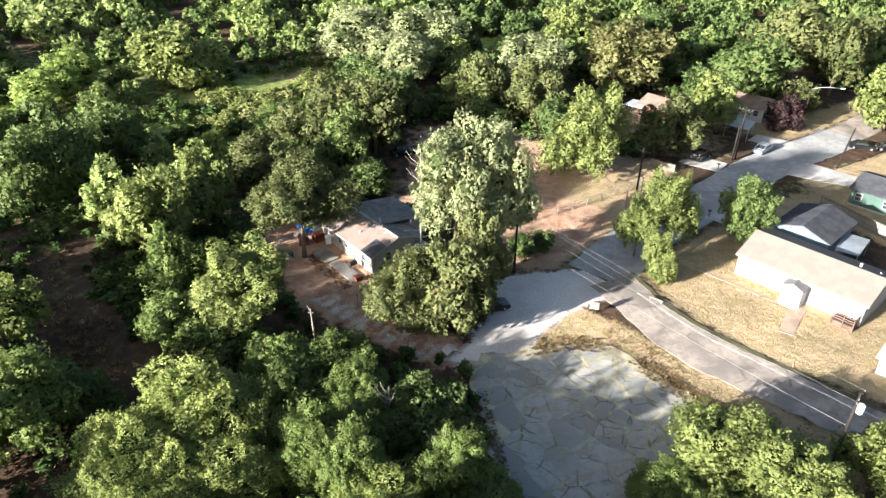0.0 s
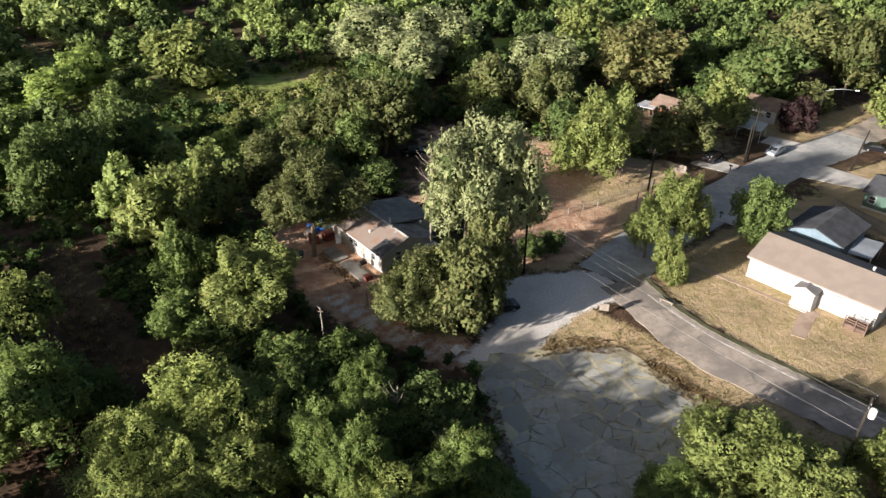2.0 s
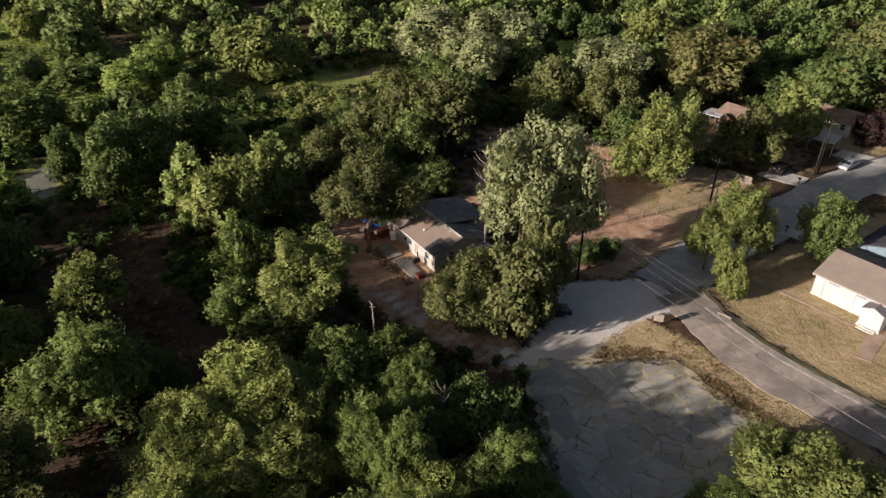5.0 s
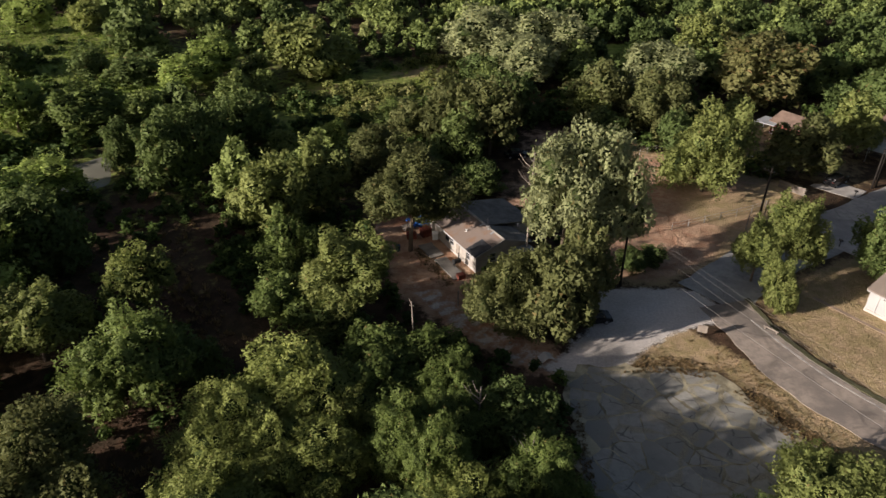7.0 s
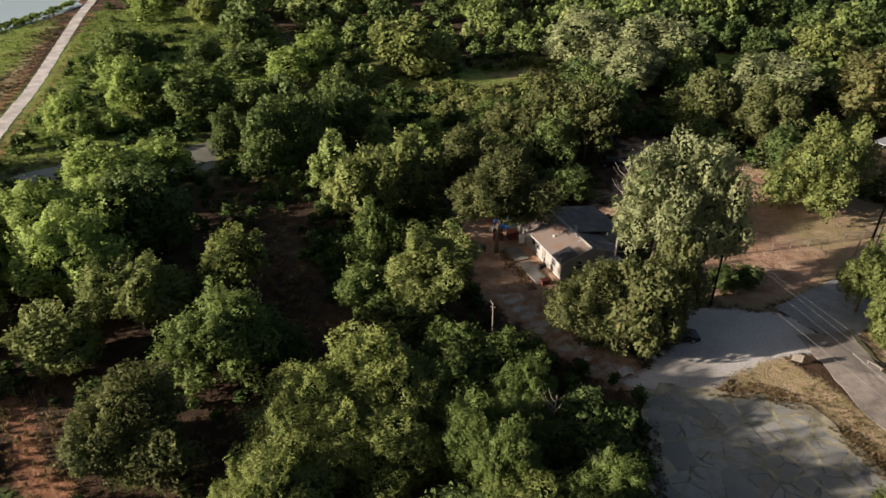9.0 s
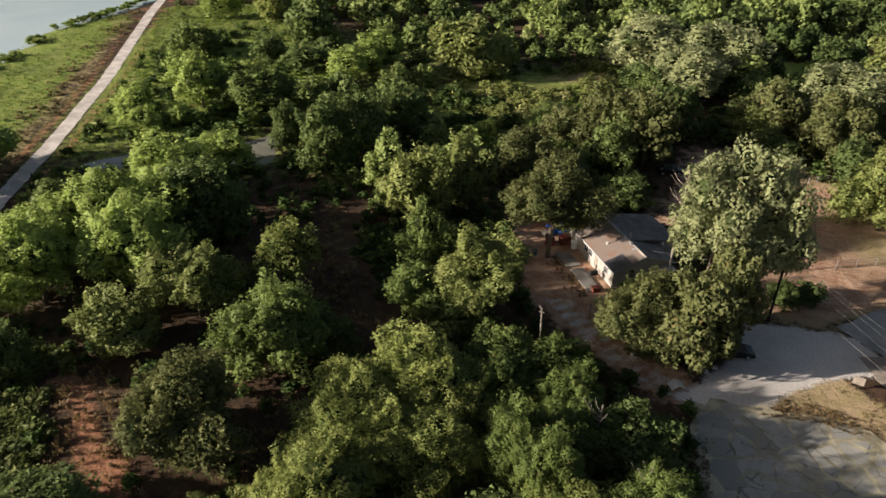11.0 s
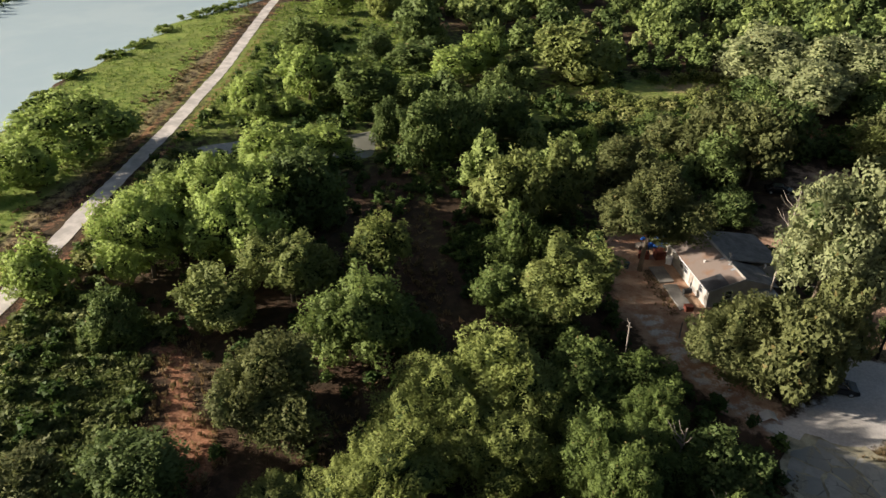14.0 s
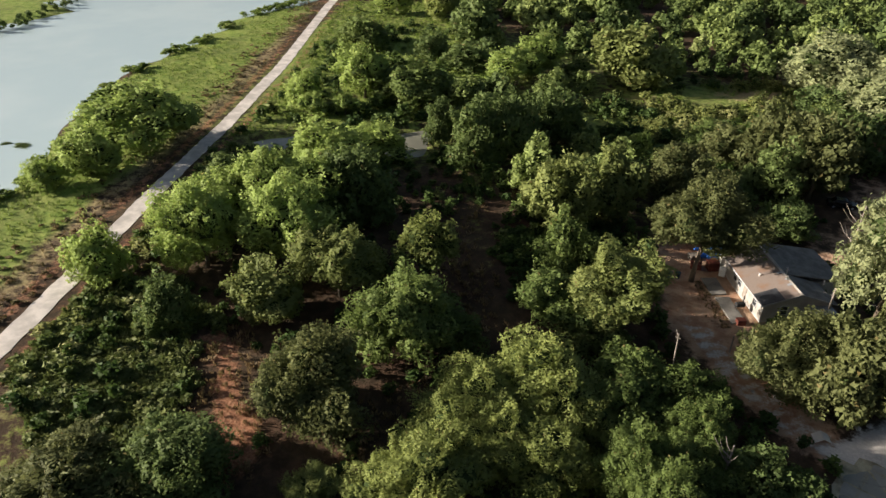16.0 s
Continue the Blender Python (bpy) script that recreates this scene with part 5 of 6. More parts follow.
# ---- vehicles ----
def vehicle(label, x, y, turn, paint, length=4.5, width=1.78, height=1.42, tall=False):
    v = thing("car", label, "car", (x, y, 0.05), turn, "parked cars")
    L, H = length / 2, height
    nose = 0.68 * H if tall else 0.60 * H
    body = [(-L, 0.32), (-L, nose + 0.06), (-L + 0.25, nose + 0.10), (L - 0.9, nose), (L - 0.12, nose - 0.14), (L, 0.5), (L, 0.30), (L - 0.4, 0.24), (-L + 0.4, 0.24)]
    bm = prism(body, "y", -width / 2, width / 2)
    bmesh.ops.bevel(bm, geom=[e for e in bm.edges], offset=0.06, segments=2, affect="EDGES")
    part("body", bm, paint, v, smooth=False)
    rear = -L + (0.15 if tall else 0.55)
    cab = [(rear, nose + 0.05), (rear + (0.15 if tall else 0.55), H - 0.04), (rear + 0.7, H), (L * 0.12, H), (L * 0.28, H - 0.05), (L - 1.05, nose + 0.02)]
    roof = prism(cab, "y", -width / 2 + 0.12, width / 2 - 0.12)
    bmesh.ops.bevel(roof, geom=[e for e in roof.edges], offset=0.05, segments=1, affect="EDGES")
    part("cabin", roof, paint, v)
    for s in (-1, 1):
        glass = [(rear + 0.35, nose + 0.1), (rear + 0.72, H - 0.12), (L * 0.16, H - 0.12), (L - 1.3, nose + 0.1)]
        d = s * (width / 2 - 0.12)
        part("side_window", prism(glass, "y", min(d, d + s * 0.015), max(d, d + s * 0.015)), GLASS, v, "dark side glass")
        part("headlight", boxes((L - 0.1, L + 0.02, s * 0.62 - 0.16, s * 0.62 + 0.16, nose - 0.24, nose - 0.12)), STEEL, v, "clear headlight")
        part("tail_light", boxes((-L - 0.02, -L + 0.1, s * 0.66 - 0.14, s * 0.66 + 0.14, nose - 0.16, nose - 0.02)), RED_WALL, v, "red tail light")
    for name, p0, p1 in (("windscreen", (L * 0.30, H - 0.06), (L - 1.08, nose + 0.05)), ("rear_window", (rear + 0.04 if tall else rear + 0.08, nose + 0.1), (rear + (0.13 if tall else 0.5), H - 0.1))):
        wb = bmesh.new()
        o = 0.03 if name == "windscreen" else -0.03
        q = [wb.verts.new((px + o, sy * (width / 2 - 0.22), pz + 0.02)) for (px, pz), sy in ((p0, -1), (p1, -1), (p1, 1), (p0, 1))]
        wb.faces.new(q)
        bmesh.ops.solidify(wb, geom=wb.faces[:], thickness=0.012)
        part(name, wb, GLASS, v, "dark glass")
    for sx in (-1, 1):
        for sy in (-1, 1):
            cx, cy = sx * (L - 0.85), sy * (width / 2 - 0.1)
            ty = part("wheel", tube(bmesh.new(), [(cx, cy - 0.11, 0.31), (cx, cy - 0.08, 0.31), (cx, cy + 0.08, 0.31), (cx, cy + 0.11, 0.31)], [0.27, 0.31, 0.31, 0.27], 14), RUBBER, v, smooth=True)
            part("rim", tube(bmesh.new(), [(cx, cy + sy * 0.1, 0.31), (cx, cy + sy * 0.125, 0.31)], [0.19, 0.17], 10), STEEL, ty, "steel rim")
    return v


vehicle("silver sedan parked on the verge", 58.2, 117.3, 222, SILVER, 4.6)
vehicle("black car parked beneath the trees", 5.9, 68.4, 20, BLACK_CAR, 4.5, 1.8, 1.5)
vehicle("dark car standing at the wood's edge", -7.3, 115.6, 20, BLACK_CAR, 4.4)
vehicle("black sport utility vehicle in a driveway", 45.8, 113.9, 45, BLACK_CAR, 4.7, 1.9, 1.75, True)
vehicle("black sedan parked in a dry yard", 77.0, 118.6, -20, BLACK_CAR, 4.6)
vehicle("dark car parked beside another", 81.6, 117.6, -25, BLACK_CAR, 4.6)
vehicle("pale silver van behind a fence", 34.2, 118.6, 130, SILVER, 4.9, 1.95, 1.9, True)


# ---- sheds, awnings and fences ----
def flat_roof(label, corners, z, material, post_material=STEEL, name="carport"):
    p = thing(name, label, name.replace("_", " "), (0, 0, 0))
    pts = corners
    part("roof", prism(pts, "z", z, z + 0.1), material, p)
    for x, y in pts:
        mx, my = sum(q[0] for q in pts) / 4, sum(q[1] for q in pts) / 4
        px, py = x + (mx - x) * 0.06, y + (my - y) * 0.06
        part("post", tube(bmesh.new(), [(px, py, -0.1), (px, py, z)], [0.06, 0.06], 6), post_material, p)
    return p


flat_roof("white sheet-metal carport beside the red house", [(36.7, 135.7), (39.4, 138.8), (42.2, 137.0), (39.8, 133.3)], 2.4, TIN)
flat_roof("white sheet-metal awning on the white house", [(56.0, 129.6), (59.7, 125.7), (56.9, 121.6), (53.4, 124.4)], 2.45, TIN, name="awning")
flat_roof("pale corrugated porch cover behind the blue house", [(52.0, 78.6), (55.6, 83.0), (58.0, 81.0), (54.2, 76.8)], 2.5, PORCH_TIN, name="porch_cover")


def board_fence(label, a, b, height, material, step=0.22):
    f = thing("fence", label, "fence", (a[0], a[1], 0), math.degrees(math.atan2(b[1] - a[1], b[0] - a[0])))
    length = math.hypot(b[0] - a[0], b[1] - a[1])
    for k in range(int(length / 2.4) + 1):
        part("post", boxes((k * 2.4 - 0.05, k * 2.4 + 0.05, 0.03, 0.13, -0.2, height - 0.1)), material, f)
    for z in (0.35, height - 0.35):
        part("rail", boxes((0, length, 0.0, 0.035, z, z + 0.09)), material, f)
    boards = [mesh_of("board", boxes((-0.09, 0.09, -0.025, 0.0, 0.04, height + d)), material) for d in (0.0, 0.03, -0.04)]
    for k in range(int(length / step)):
        ob = new("board", boards[k % 3])
        ob.parent = f
        ob.matrix_basis = pose(k * step + 0.1, 0, 0, 0, random.uniform(-1.5, 1.5), 0)
    return f


board_fence("weathered grey board fence between two houses", (58.4, 95.6), (67.0, 77.6), 2.0, GREY_WOOD)
board_fence("leaning pale board fence by the street", (36.2, 111.0), (39.6, 108.0), 1.4, GREY_WOOD)


def rail_fence(label, pts, height, material):
    f = thing("fence", label, "fence", (0, 0, 0))
    for x, y in pts:
        part("post", tube(bmesh.new(), [(x, y, -0.2), (x, y, height)], [0.05, 0.045], 6), material, f)
    for (ax, ay), (bx, by) in zip(pts, pts[1:]):
        for z in (height * 0.5, height * 0.92):
            part("rail", tube(bmesh.new(), [(ax, ay, z), (bx, by, z)], [0.03, 0.03], 5), material, f)


rail_fence("low white rail fence at the wood's edge", [(14.6, 120.6), (16.0, 121.8), (17.6, 123.0), (19.2, 123.8)], 1.1, WHITE_PAINT)
rail_fence("thin wire fence along the sandy field", [(17.5, 93.2), (20.0, 94.7), (22.5, 96.2), (25.0, 97.8), (27.6, 99.4), (30.2, 101.2), (32.6, 103.2)], 1.2, STEEL)


# ---- round the old house ----
def tarp_heap():
    t = thing("tarp_shelter", "crumpled blue tarp shelter beside the house", "tarp", (-18.3, 86.2, 0), 40)
    bm = bmesh.new()
    n = 12
    grid = [[bm.verts.new((-2.2 + 4.4 * i / n, -1.4 + 2.8 * j / n, 2.3 - 0.22 * abs(j - n / 2) / n * 4 + 0.16 * math.sin(i * 1.7 + j) + random.uniform(-0.12, 0.12))) for j in range(n + 1)] for i in range(n + 1)]
    for i in range(n):
        for j in range(n):
            bm.faces.new((grid[i][j], grid[i + 1][j], grid[i + 1][j + 1], grid[i][j + 1]))
    bmesh.ops.solidify(bm, geom=bm.faces[:], thickness=0.02)
    part("tarp", bm, BLUE_TARP, t, smooth=False)
    for x in (-2.0, 2.0):
        for y in (-1.2, 1.2):
            part("post", tube(bmesh.new(), [(x, y, -0.1), (x, y, 2.0)], [0.05, 0.05], 6), WOOD_POLE, t)


tarp_heap()
shed = thing("storage_box", "rusty red storage box under the tree", "box", (-17.6, 85.2, 0), 39)
part("body", boxes((-0.9, 0.9, -0.6, 0.6, -0.05, 1.25), bevel=0.03), RUSTY, shed)
part("lid", boxes((-0.95, 0.95, -0.65, 0.65, 1.25, 1.33), bevel=0.02), RUSTY, shed)
for x, y in ((-21.6, 79.6), (-20.7, 80.2)):
    bin_thing = thing("rubbish_bin", "dark blue plastic bin on bare dirt", "bin", (x, y, 0), 20, "bins")
    part("body", tube(bmesh.new(), [(0, 0, 0), (0, 0, 0.85)], [0.28, 0.36], 10), BIN_BLUE, bin_thing)
    part("lid", tube(bmesh.new(), [(0, 0, 0.85), (0, 0, 0.92), (0, 0, 0.96)], [0.38, 0.36, 0.15], 10), BIN_BLUE, bin_thing)
smoker = thing("barrel_smoker", "dark iron barrel smoker on the porch", "smoker", (-12.0, 77.6, 0.13), 40)
part("barrel", tube(bmesh.new(), [(-0.55, 0, 0.75), (-0.5, 0, 0.75), (0.5, 0, 0.75), (0.55, 0, 0.75)], [0.3, 0.36, 0.36, 0.3], 12), RUBBER, smoker)
part("chimney", tube(bmesh.new(), [(0.3, 0, 1.05), (0.3, 0, 2.0)], [0.07, 0.07], 8), RUBBER, smoker)
for x in (-0.4, 0.4):
    for y in (-0.22, 0.22):
        part("leg", tube(bmesh.new(), [(x, y, 0), (x, y * 0.8, 0.5)], [0.03, 0.03], 5), RUBBER, smoker)


def bent_sheet():
    """A stiff white panel, creased across the middle so that one half props up."""
    s = thing("white_panel", "bent white panel lying by the drive", "panel", (0.8, 60.6, 0.02), 32)
    bm = bmesh.new()
    rows = [(-0.80, 0.04), (-0.45, 0.20), (-0.10, 0.42), (0.02, 0.46), (0.40, 0.28), (0.80, 0.05)]
    ring = [[bm.verts.new((x + 0.06 * y, y, z + 0.06 * y * y)) for y in (-0.62, -0.2, 0.2, 0.62)] for x, z in rows]
    for a, b in zip(ring, ring[1:]):
        for k in range(3):
            bm.faces.new((a[k], b[k], b[k + 1], a[k + 1]))
    bmesh.ops.solidify(bm, geom=bm.faces[:], thickness=0.03)
    part("sheet", bm, WHITE_SHEET, s)


bent_sheet()
for x, y, sx, sy, sz, turn, mat, label in ((-19.6, 84.0, 0.7, 0.5, 0.7, 20, RUSTY, "rusty red crate beside the tarp"), (-20.6, 86.6, 0.9, 0.5, 0.5, 50, GREY_WOOD, "grey wooden crate under the tree"), (-16.2, 84.4, 0.4, 0.4, 0.9, 10, WHITE_SHEET, "white plastic drum by the house wall"), (-11.0, 74.9, 0.5, 0.4, 0.5, 35, RUSTY, "rusty tin box on the porch slab")):
    crate = thing("crate", label, "crate", (x, y, 0.1), turn, "yard clutter")
    part("body", boxes((-sx, sx, -sy, sy, -0.15, sz), bevel=0.03), mat, crate)
    part("rim", boxes((-sx - 0.03, sx + 0.03, -sy - 0.03, sy + 0.03, sz, sz + 0.06), bevel=0.01), mat, crate)


def yard_sign(x, y, turn):
    s = thing("sign", "pale grey board on a wooden post by the road", "sign", (x, y, 0), turn)
    part("post", boxes((-0.05, 0.05, -0.05, 0.05, -0.2, 1.9)), WOOD_POLE, s)
    part("board", boxes((-0.55, 0.55, -0.09, -0.052, 0.75, 1.75), bevel=0.01), GREY_WOOD, s)


yard_sign(18.2, 67.6, -10)


def mailbox(x, y, turn):
    m = thing("mailbox", "dark mailbox on a short post", "mailbox", (x, y, 0), turn)
    part("post", boxes((-0.05, 0.05, -0.05, 0.05, -0.2, 1.0)), WOOD_POLE, m)
    arch = [(-0.1, 1.0), (0.1, 1.0), (0.1, 1.16), (0.06, 1.24), (-0.06, 1.24), (-0.1, 1.16)]
    part("box", prism(arch, "y", -0.28, 0.28), RUBBER, m)


mailbox(40.2, 92.2, 45)
mailbox(47.4, 109.3, 45)


def wooden_post(x, y, height, lean, label="grey wooden post standing in the scrub"):
    p = thing("post", label, "post", (x, y, 0))
    part("shaft", tube(bmesh.new(), [(0, 0, -0.2), (lean * 0.5, 0, height * 0.5), (lean, 0, height)], [0.1, 0.09, 0.07], 7), GREY_WOOD, p)
    return p


snag = wooden_post(-13.7, 58.6, 7.3, -0.15, "tall grey wooden post with a short crossarm")
part("crossarm", boxes((-0.42, 0.12, -0.04, 0.04, 6.75, 6.83)), GREY_WOOD, snag)
part("brace", tube(bmesh.new(), [(-0.14, 0.05, 6.9), (-0.5, 0.1, 7.6)], [0.05, 0.03], 5), GREY_WOOD, snag)
wooden_post(-10.4, 68.8, 2.2, 0.0, "dark fence post beside the drive")
wooden_post(28.2, 95.2, 3.0, 0.1, "slim grey post by the field")
wooden_post(30.9, 97.4, 4.2, 0.15, "slim pale post by the field")


def fallen_rail():
    r = thing("guard_rail", "low broken wooden rail at the kerb", "rail", (26.4, 70.1, 0), -40)
    part("beam", boxes((-0.9, 0.9, -0.06, 0.06, 0.35, 0.5)), GREY_WOOD, r)
    for x in (-0.7, 0.7):
        part("post", boxes((x - 0.07, x + 0.07, -0.05, 0.05, -0.2, 0.4)), GREY_WOOD, r)


fallen_rail()


def rock(x, y, size, seed):
    rng = random.Random(seed)
    bm = bmesh.new()
    bmesh.ops.create_icosphere(bm, subdivisions=2, radius=size)
    for v in bm.verts:
        v.co *= 1 + 0.35 * (noise.noise(v.co * (1.6 / size) + Vector((seed, 0, 0))))
        v.co.z *= 0.65
    ob = new("rock", mesh_of("rock", bm, STONE))
    ob.matrix_basis = pose(x, y, size * 0.35, 0, 0, rng.uniform(0, 360))
    tagged(ob, "pale weathered rock beside the drive", "rock", "rocks by the drive")


for k, (x, y, s) in enumerate(((-4.2, 64.0, 0.35), (-6.4, 63.5, 0.22), (4.3, 65.2, 0.32), (5.2, 65.6, 0.28), (3.4, 64.2, 0.3), (-3.4, 62.6, 0.18), (6.3, 76.3, 0.25), (7.6, 76.5, 0.22))):
    rock(x, y, s, k)


def dead_limb(x, y, z, seed, label):
    rng = random.Random(seed)
    t = thing("dead_branch", label, "branch", (x, y, 0))
    bm = bmesh.new()
    tube(bm, [(0, 0, -0.1), (0.1, 0.1, z * 0.6), (0.2, 0, z)], [0.16, 0.12, 0.07], 6)
    for k in range(7):
        s = Vector((0.1, 0.05, z * rng.uniform(0.6, 0.98)))
        d = Vector((rng.uniform(-1, 0.4), rng.uniform(-0.6, 0.6), rng.uniform(0.2, 0.9)))
        tube(bm, [s, s + d * 1.2, s + d * 2.0 + Vector((0, 0, 0.5))], [0.07, 0.045, 0.02], 5)
    part("limb", bm, GREY_WOOD, t)


dead_limb(-3.0, 80.6, 16.0, 3, "bare grey dead limb beside a tall elm")
dead_limb(-5.2, 48.2, 6.0, 8, "bare pale dead sapling in the scrub")
dead_limb(0.0, 42.5, 5.6, 9, "bare pale dead snag among shrubs")


# ---- grass and weeds, too many to count ----
def tuft_stock(seed, blades, spread):
    rng = np.random.default_rng(seed)
    v = []
    for _ in range(blades):
        a, r = rng.uniform(0, 6.28), rng.uniform(0.05, spread)
        base = np.array([math.cos(a) * r * 0.5, math.sin(a) * r * 0.5, 0.0])
        tip = np.array([math.cos(a) * r * 1.6, math.sin(a) * r * 1.6, rng.uniform(0.6, 1.0)])
        side = np.array([-math.sin(a), math.cos(a), 0]) * rng.uniform(0.1, 0.22)
        mid = (base + tip) / 2 + np.array([0, 0, 0.12])
        v += [base - side * 0.9, tip, mid + side]
    return np.array(v), np.arange(3 * blades).reshape(-1, 3)


TUFTS = [tuft_stock(k, 11, 0.55) for k in range(5)]


def tufts(name, label, xs, ys, lo, hi, tint, material, rng):
    verts, quads, cols, nv = [], [], [], 0
    zs = ground_height(xs, ys)
    for x, y, z in zip(xs, ys, zs):
        v, f = TUFTS[rng.integers(len(TUFTS))]
        s = rng.uniform(lo, hi)
        verts.append(v * np.array([s, s, s * rng.uniform(0.7, 1.2)]) + np.array([x, y, z - 0.03]))
        quads.append(f + nv)
        cols.append(np.tile([np.clip(rng.normal(tint, 0.22), 0, 1), rng.uniform(), 0, 1], (len(v), 1)))
        nv += len(v)
    me = quad_mesh(name, np.concatenate(verts), [(np.concatenate(quads), 0)], [material])
    at = me.attributes.new("tint", "FLOAT_COLOR", "POINT")
    at.data.foreach_set("color", np.concatenate(cols).astype(np.float32).ravel())
    tagged(new(name, me), label, "weeds", kind="stuff")


def sow(n, x0, x1, y0, y1, rng, rule):
    x, y = rng.uniform(x0, x1, n), rng.uniform(y0, y1, n)
    ok = rule(x, y)
    return x[ok], y[ok]


VINE = woods_material("vine_leaves", (0.052, 0.076, 0.022), (0.120, 0.150, 0.044), (0.205, 0.225, 0.085))
MEADOW_MAT = woods_material("meadow_bush_leaves", (0.110, 0.135, 0.040), (0.230, 0.260, 0.080), (0.350, 0.355, 0.145))
REED = woods_material("reed_leaves", (0.085, 0.135, 0.028), (0.185, 0.265, 0.055), (0.270, 0.335, 0.090))
STRAW = woods_material("straw_leaves", (0.100, 0.086, 0.036), (0.245, 0.170, 0.088), (0.400, 0.300, 0.175))
weed_rng = np.random.default_rng(21)
gx, gy = sow(21000, -192, -60, 5, 190, weed_rng, lambda x, y: in_view(x, y, 40, 260) & (inside(BANK, x, y) > -1.5) & (from_line(PATH, x, y) > 8 + 4 * wobble(x, y, 6)) & (wobble(x, y, 3.0, 1.0) > -0.35))
tufts("bank_reeds", "lush green reeds and weeds on the lake bank", gx, gy, 0.25, 0.55, 0.75, REED, weed_rng)
gx, gy = sow(16000, -192, -60, 5, 190, weed_rng, lambda x, y: in_view(x, y, 40, 260) & (inside(BANK, x, y) > 0) & (from_line(PATH, x, y) > 2.6) & (from_line(PATH, x, y) < 12 + 2 * wobble(x, y, 8)) & (wobble(x, y, 2.2, 3.0) > -0.35))
tufts("bank_straw", "brown dry weeds beside the levee path", gx, gy, 0.2, 0.55, 0.25, STRAW, weed_rng)
gx, gy = sow(12000, -186, -82, 44, 211, weed_rng, lambda x, y: in_view(x, y, 40, 260) & (inside(MARSH, x, y) > -3) & (inside(POND, x, y) < -1) & (from_line(PATH, x, y) > 3.2))
tufts("marsh_weeds", "tall green marsh weeds beside the path", gx, gy, 0.35, 0.8, 0.65, REED, weed_rng)
gx, gy = sow(15000, -84, -44, 2, 46, weed_rng, lambda x, y: in_view(x, y, 36, 260) & (inside(WEED_BANK, x, y) > -2.5 + 2 * wobble(x, y, 3.0)) & (from_line(PATH, x, y) > 3.6) & (inside(RUST, x, y) < 1.6 * wobble(x, y, 1.9, 7.0)))
tufts("trailing_vines", "long trailing dark green vines over low ground", gx, gy, 0.35, 0.9, 0.6, VINE, weed_rng)
gx, gy = gx[:330], gy[:330]
gr = weed_rng.uniform(0.7, 1.5, len(gx))
woods("vine_thicket", "low rolling tangle of dark green vines", gx, gy, gr, gr * weed_rng.uniform(0.30, 0.60, len(gx)), SHRUB_STOCK, np.clip(weed_rng.normal(0.5, 0.25, len(gx)), 0, 1), VINE, weed_rng)
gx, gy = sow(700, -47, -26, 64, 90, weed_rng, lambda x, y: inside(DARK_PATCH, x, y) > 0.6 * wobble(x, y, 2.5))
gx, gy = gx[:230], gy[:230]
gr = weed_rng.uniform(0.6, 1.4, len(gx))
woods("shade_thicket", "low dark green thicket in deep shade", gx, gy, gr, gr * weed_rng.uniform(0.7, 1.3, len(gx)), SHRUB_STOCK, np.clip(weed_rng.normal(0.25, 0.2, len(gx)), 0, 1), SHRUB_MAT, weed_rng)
gx, gy = sow(5000, -190, -70, 10, 190, weed_rng, lambda x, y: in_view(x, y, 40, 260) & (inside(BANK, x, y) > 0) & (np.abs(from_line(PATH, x, y) - 7.5 - 2.5 * wobble(x, y, 9.0)) < 4.5) & (wobble(x, y, 2.6, 4.0) > 0.0))
gx, gy = gx[:300], gy[:300]
gr = weed_rng.uniform(0.25, 0.7, len(gx))
woods("bank_scrub", "brown dry scrub on the lake side of the path", gx, gy, gr, gr * 0.7, SHRUB_STOCK, np.clip(weed_rng.normal(0.4, 0.25, len(gx)), 0, 1), STRAW, weed_rng)
gx, gy = sow(900, -104, -68, 24, 66, weed_rng, lambda x, y: (inside(BANK, x, y) < -1) & (np.abs(from_line(PATH, x, y) - 7.0) < 3.6) & (inside(POND, x, y) < -2) & (wobble(x, y, 3.0, 6.0) > -0.3))
gx, gy = gx[:75], gy[:75]
gr = weed_rng.uniform(0.6, 1.5, len(gx))
woods("path_shrubs", "green weedy shrubs beside the levee path", gx, gy, gr, gr * weed_rng.uniform(0.8, 1.4, len(gx)), SHRUB_STOCK, np.clip(weed_rng.normal(0.6, 0.25, len(gx)), 0, 1), MEADOW_MAT, weed_rng)
gx, gy = sow(700, -186, -84, 92, 211, weed_rng, lambda x, y: (inside(MARSH, x, y) > -2) & (inside(POND, x, y) < -2) & (from_line(PATH, x, y) > 7) & (wobble(x, y, 6.0, 3.0) > 0.05))
gx, gy = gx[:70], gy[:70]
gr = weed_rng.uniform(0.7, 2.0, len(gx))
woods("marsh_bushes", "rounded green bushes scattered over the marsh", gx, gy, gr, gr * weed_rng.uniform(0.9, 1.5, len(gx)), BUSH_STOCK, np.clip(weed_rng.normal(0.5, 0.25, len(gx)), 0, 1), SHRUB_MAT, weed_rng)
gx, gy = sow(500, -300, -225, 80, 155, weed_rng, lambda x, y: (inside(LAKE_ISLE, x, y) > -0.5) & (inside(LAKE_ISLE, x, y) < 6))
gr = weed_rng.uniform(0.6, 1.6, len(gx))
woods("isle_shrubs", "green shrubs along the edge of a lake island", gx, gy, gr, gr * 1.3, SHRUB_STOCK, np.clip(weed_rng.normal(0.5, 0.25, len(gx)), 0, 1), SHRUB_MAT, weed_rng)
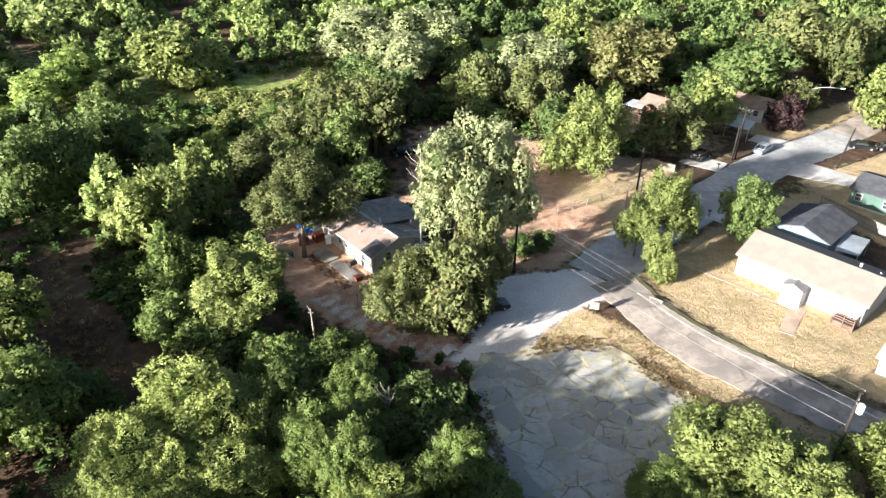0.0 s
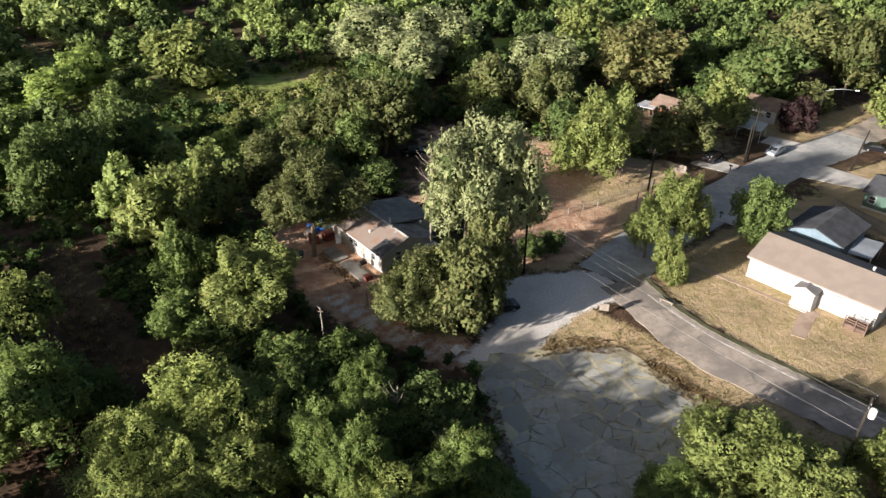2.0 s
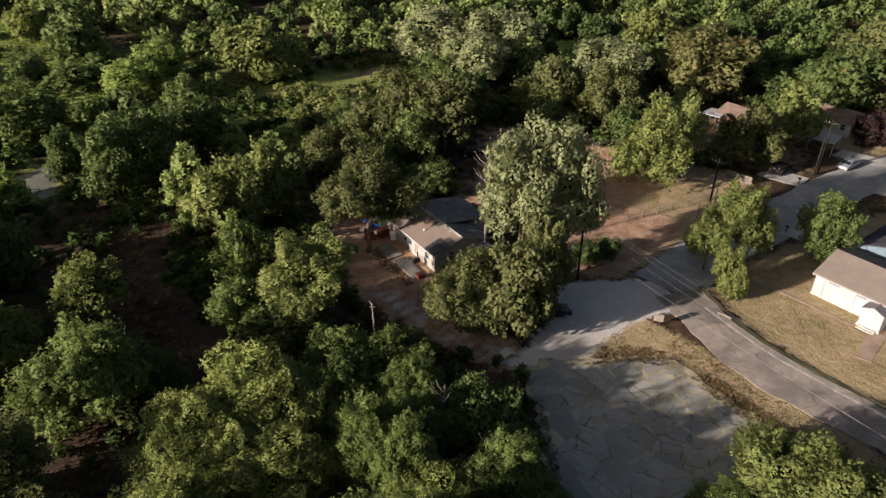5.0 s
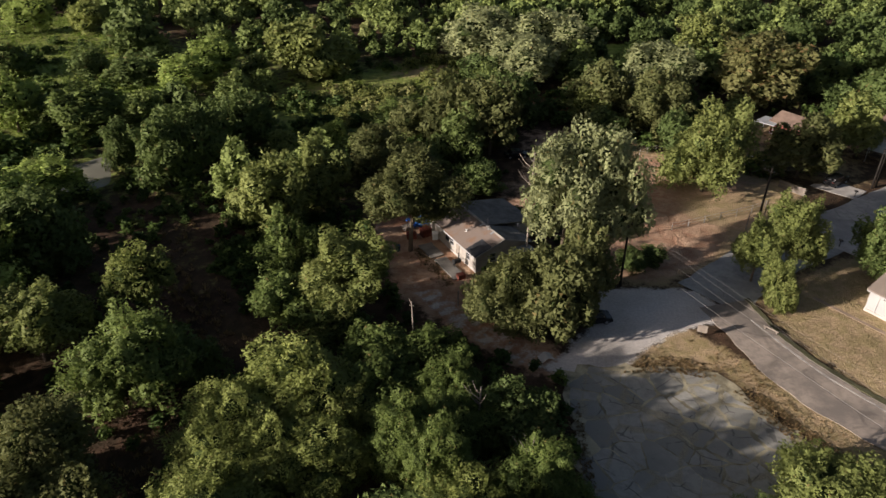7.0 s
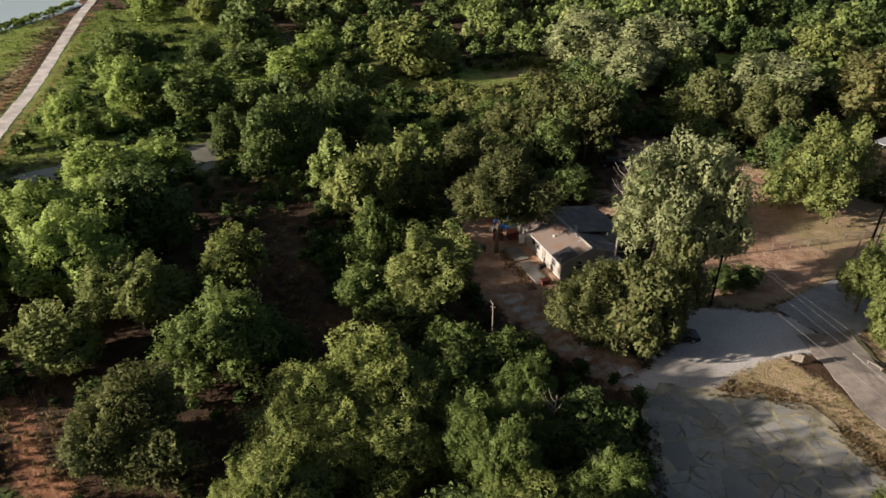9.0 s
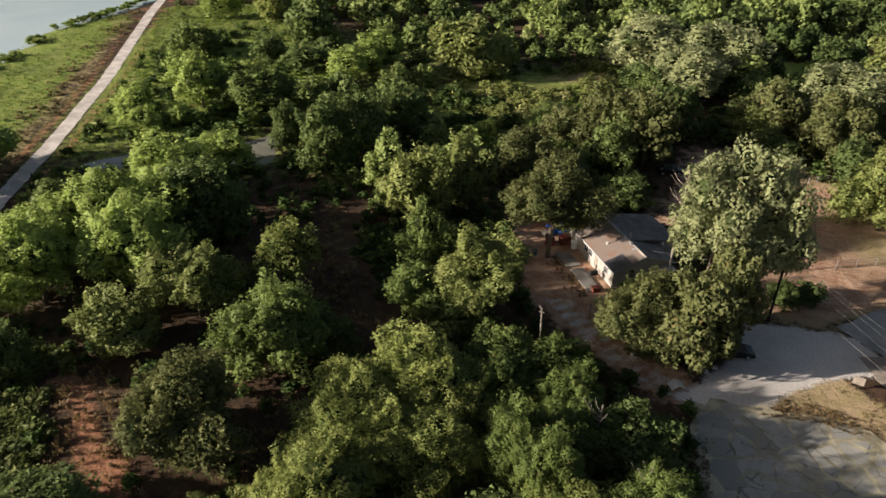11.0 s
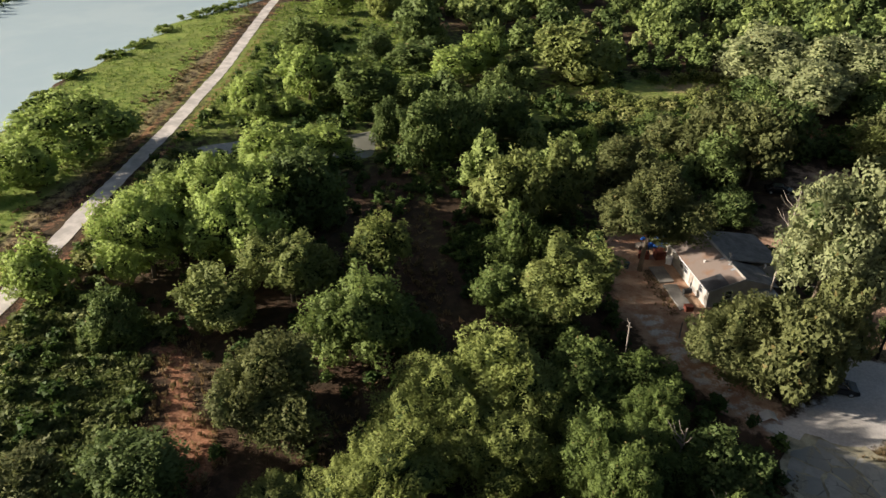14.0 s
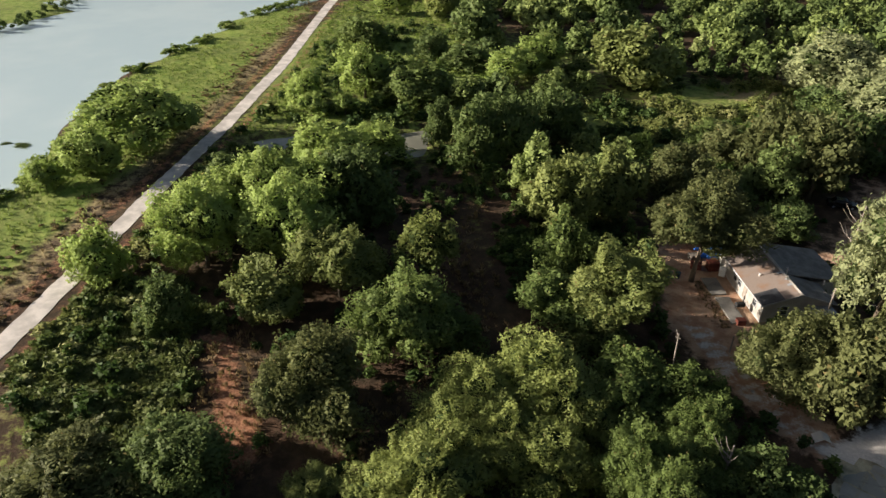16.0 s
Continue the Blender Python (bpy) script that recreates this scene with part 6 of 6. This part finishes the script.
gx, gy = sow(6000, -198, -112, 10, 192, weed_rng, lambda x, y: in_view(x, y, 40, 280) & (np.abs(inside(LAKE, x, y) + 1.0) < 2.2) & (wobble(x, y, 5.0, 2.0) > -0.2))
gx, gy = gx[:480], gy[:480]
gr = weed_rng.uniform(0.6, 1.8, len(gx))
woods("shore_shrubs", "low bright shrubs overhanging the lake shore", gx, gy, gr, gr * 0.75, SHRUB_STOCK, np.clip(weed_rng.normal(0.6, 0.25, len(gx)), 0, 1), REED, weed_rng)
for k, (x, y, s) in enumerate(((-137.5, 51.5, 2.0), (-141.0, 50.0, 1.2), (-133.5, 41.0, 1.3), (-137.0, 39.5, 1.8), (-141.5, 38.0, 1.0))):
    raft = new("weed_raft", STOCK["hackberry"][k % 3][0])
    raft.matrix_basis = pose(x, y, -0.38, 0, 0, 40 * k) @ Matrix.Diagonal((s, s * 0.7, 0.25, 1))
    tagged(raft, "flat floating raft of green water weeds", "water weeds", "weed rafts")
gx, gy = sow(11000, 0, 40, 45, 72, weed_rng, lambda x, y: (inside(STRIP, x, y) > -0.5) & (inside(LOT_EDGE, x, y) < 0.3) & (from_line(ROAD_LINE, x, y) > 3.4) & (inside(PAD, x, y) < 0) & (wobble(x, y, 1.6, 5.0) + weed_rng.uniform(-0.8, 0.8, len(x)) > 0.1))
tufts("verge_weeds", "dry olive weeds on the strip beside the road", gx, gy, 0.10, 0.24, 0.6, STRAW, weed_rng)
gx, gy = sow(6000, -60, -24, 18, 90, weed_rng, lambda x, y: (np.maximum(np.maximum(inside(RUST, x, y) + 2.0, inside(GAP, x, y) + 1.0), inside(CLEARING, x, y) - 1.0 - 2.5 * weed_rng.uniform(size=len(x))) > 1.2 * wobble(x, y, 2.0, 6.0)) & (weed_rng.uniform(size=len(x)) < 0.6))
tufts("dry_weeds", "tall dry straw-coloured weeds in shaded clearings", gx, gy, 0.3, 0.8, 0.5, STRAW, weed_rng)
gx, gy = sow(26000, 0, 36, 38, 64, weed_rng, lambda x, y: (inside(LOT_EDGE, x, y) < 1.2) & (inside(LOT_EDGE, x, y) > -1.6) & (inside(PAD, x, y) < -0.3) & (wobble(x, y, 1.8, 9.0) + weed_rng.uniform(-0.6, 0.6, len(x)) > -0.1))
tufts("lot_edge_weeds", "dry olive weeds creeping over the lot's edge", gx, gy, 0.12, 0.30, 0.5, STRAW, weed_rng)
lx, ly = weed_rng.uniform(-1, 9, 200), 4.3 + 0.5 * weed_rng.normal(size=200)
tufts("porch_weeds", "dark scrubby weeds along the old porch slabs", -9.3 - 0.629 * lx - 0.777 * ly, 76.6 + 0.777 * lx - 0.629 * ly, 0.15, 0.36, 0.4, STRAW, weed_rng)
gx, gy = sow(3200, -62, 0, 110, 176, weed_rng, lambda x, y: (inside(MEADOW, x, y) > -1) & (wobble(x, y, 4.0, 2.0) > -0.3))
tufts("meadow_weeds", "pale yellow-green meadow weeds", gx, gy, 0.4, 1.0, 0.75, REED, weed_rng)
gx, gy = sow(900, -62, 0, 110, 176, weed_rng, lambda x, y: (inside(MEADOW, x, y) > -3) & (wobble(x, y, 4.0, 2.0) + weed_rng.uniform(-0.5, 0.5, len(x)) > 0.0))
gx, gy = gx[:230], gy[:230]
gr = weed_rng.uniform(0.8, 2.1, len(gx))
woods("meadow_bushes", "rounded olive-yellow bushes scattered over the meadow", gx, gy, gr, gr * weed_rng.uniform(1.0, 1.5, len(gx)), BUSH_STOCK, np.clip(weed_rng.normal(0.5, 0.22, len(gx)), 0, 1), MEADOW_MAT, weed_rng)
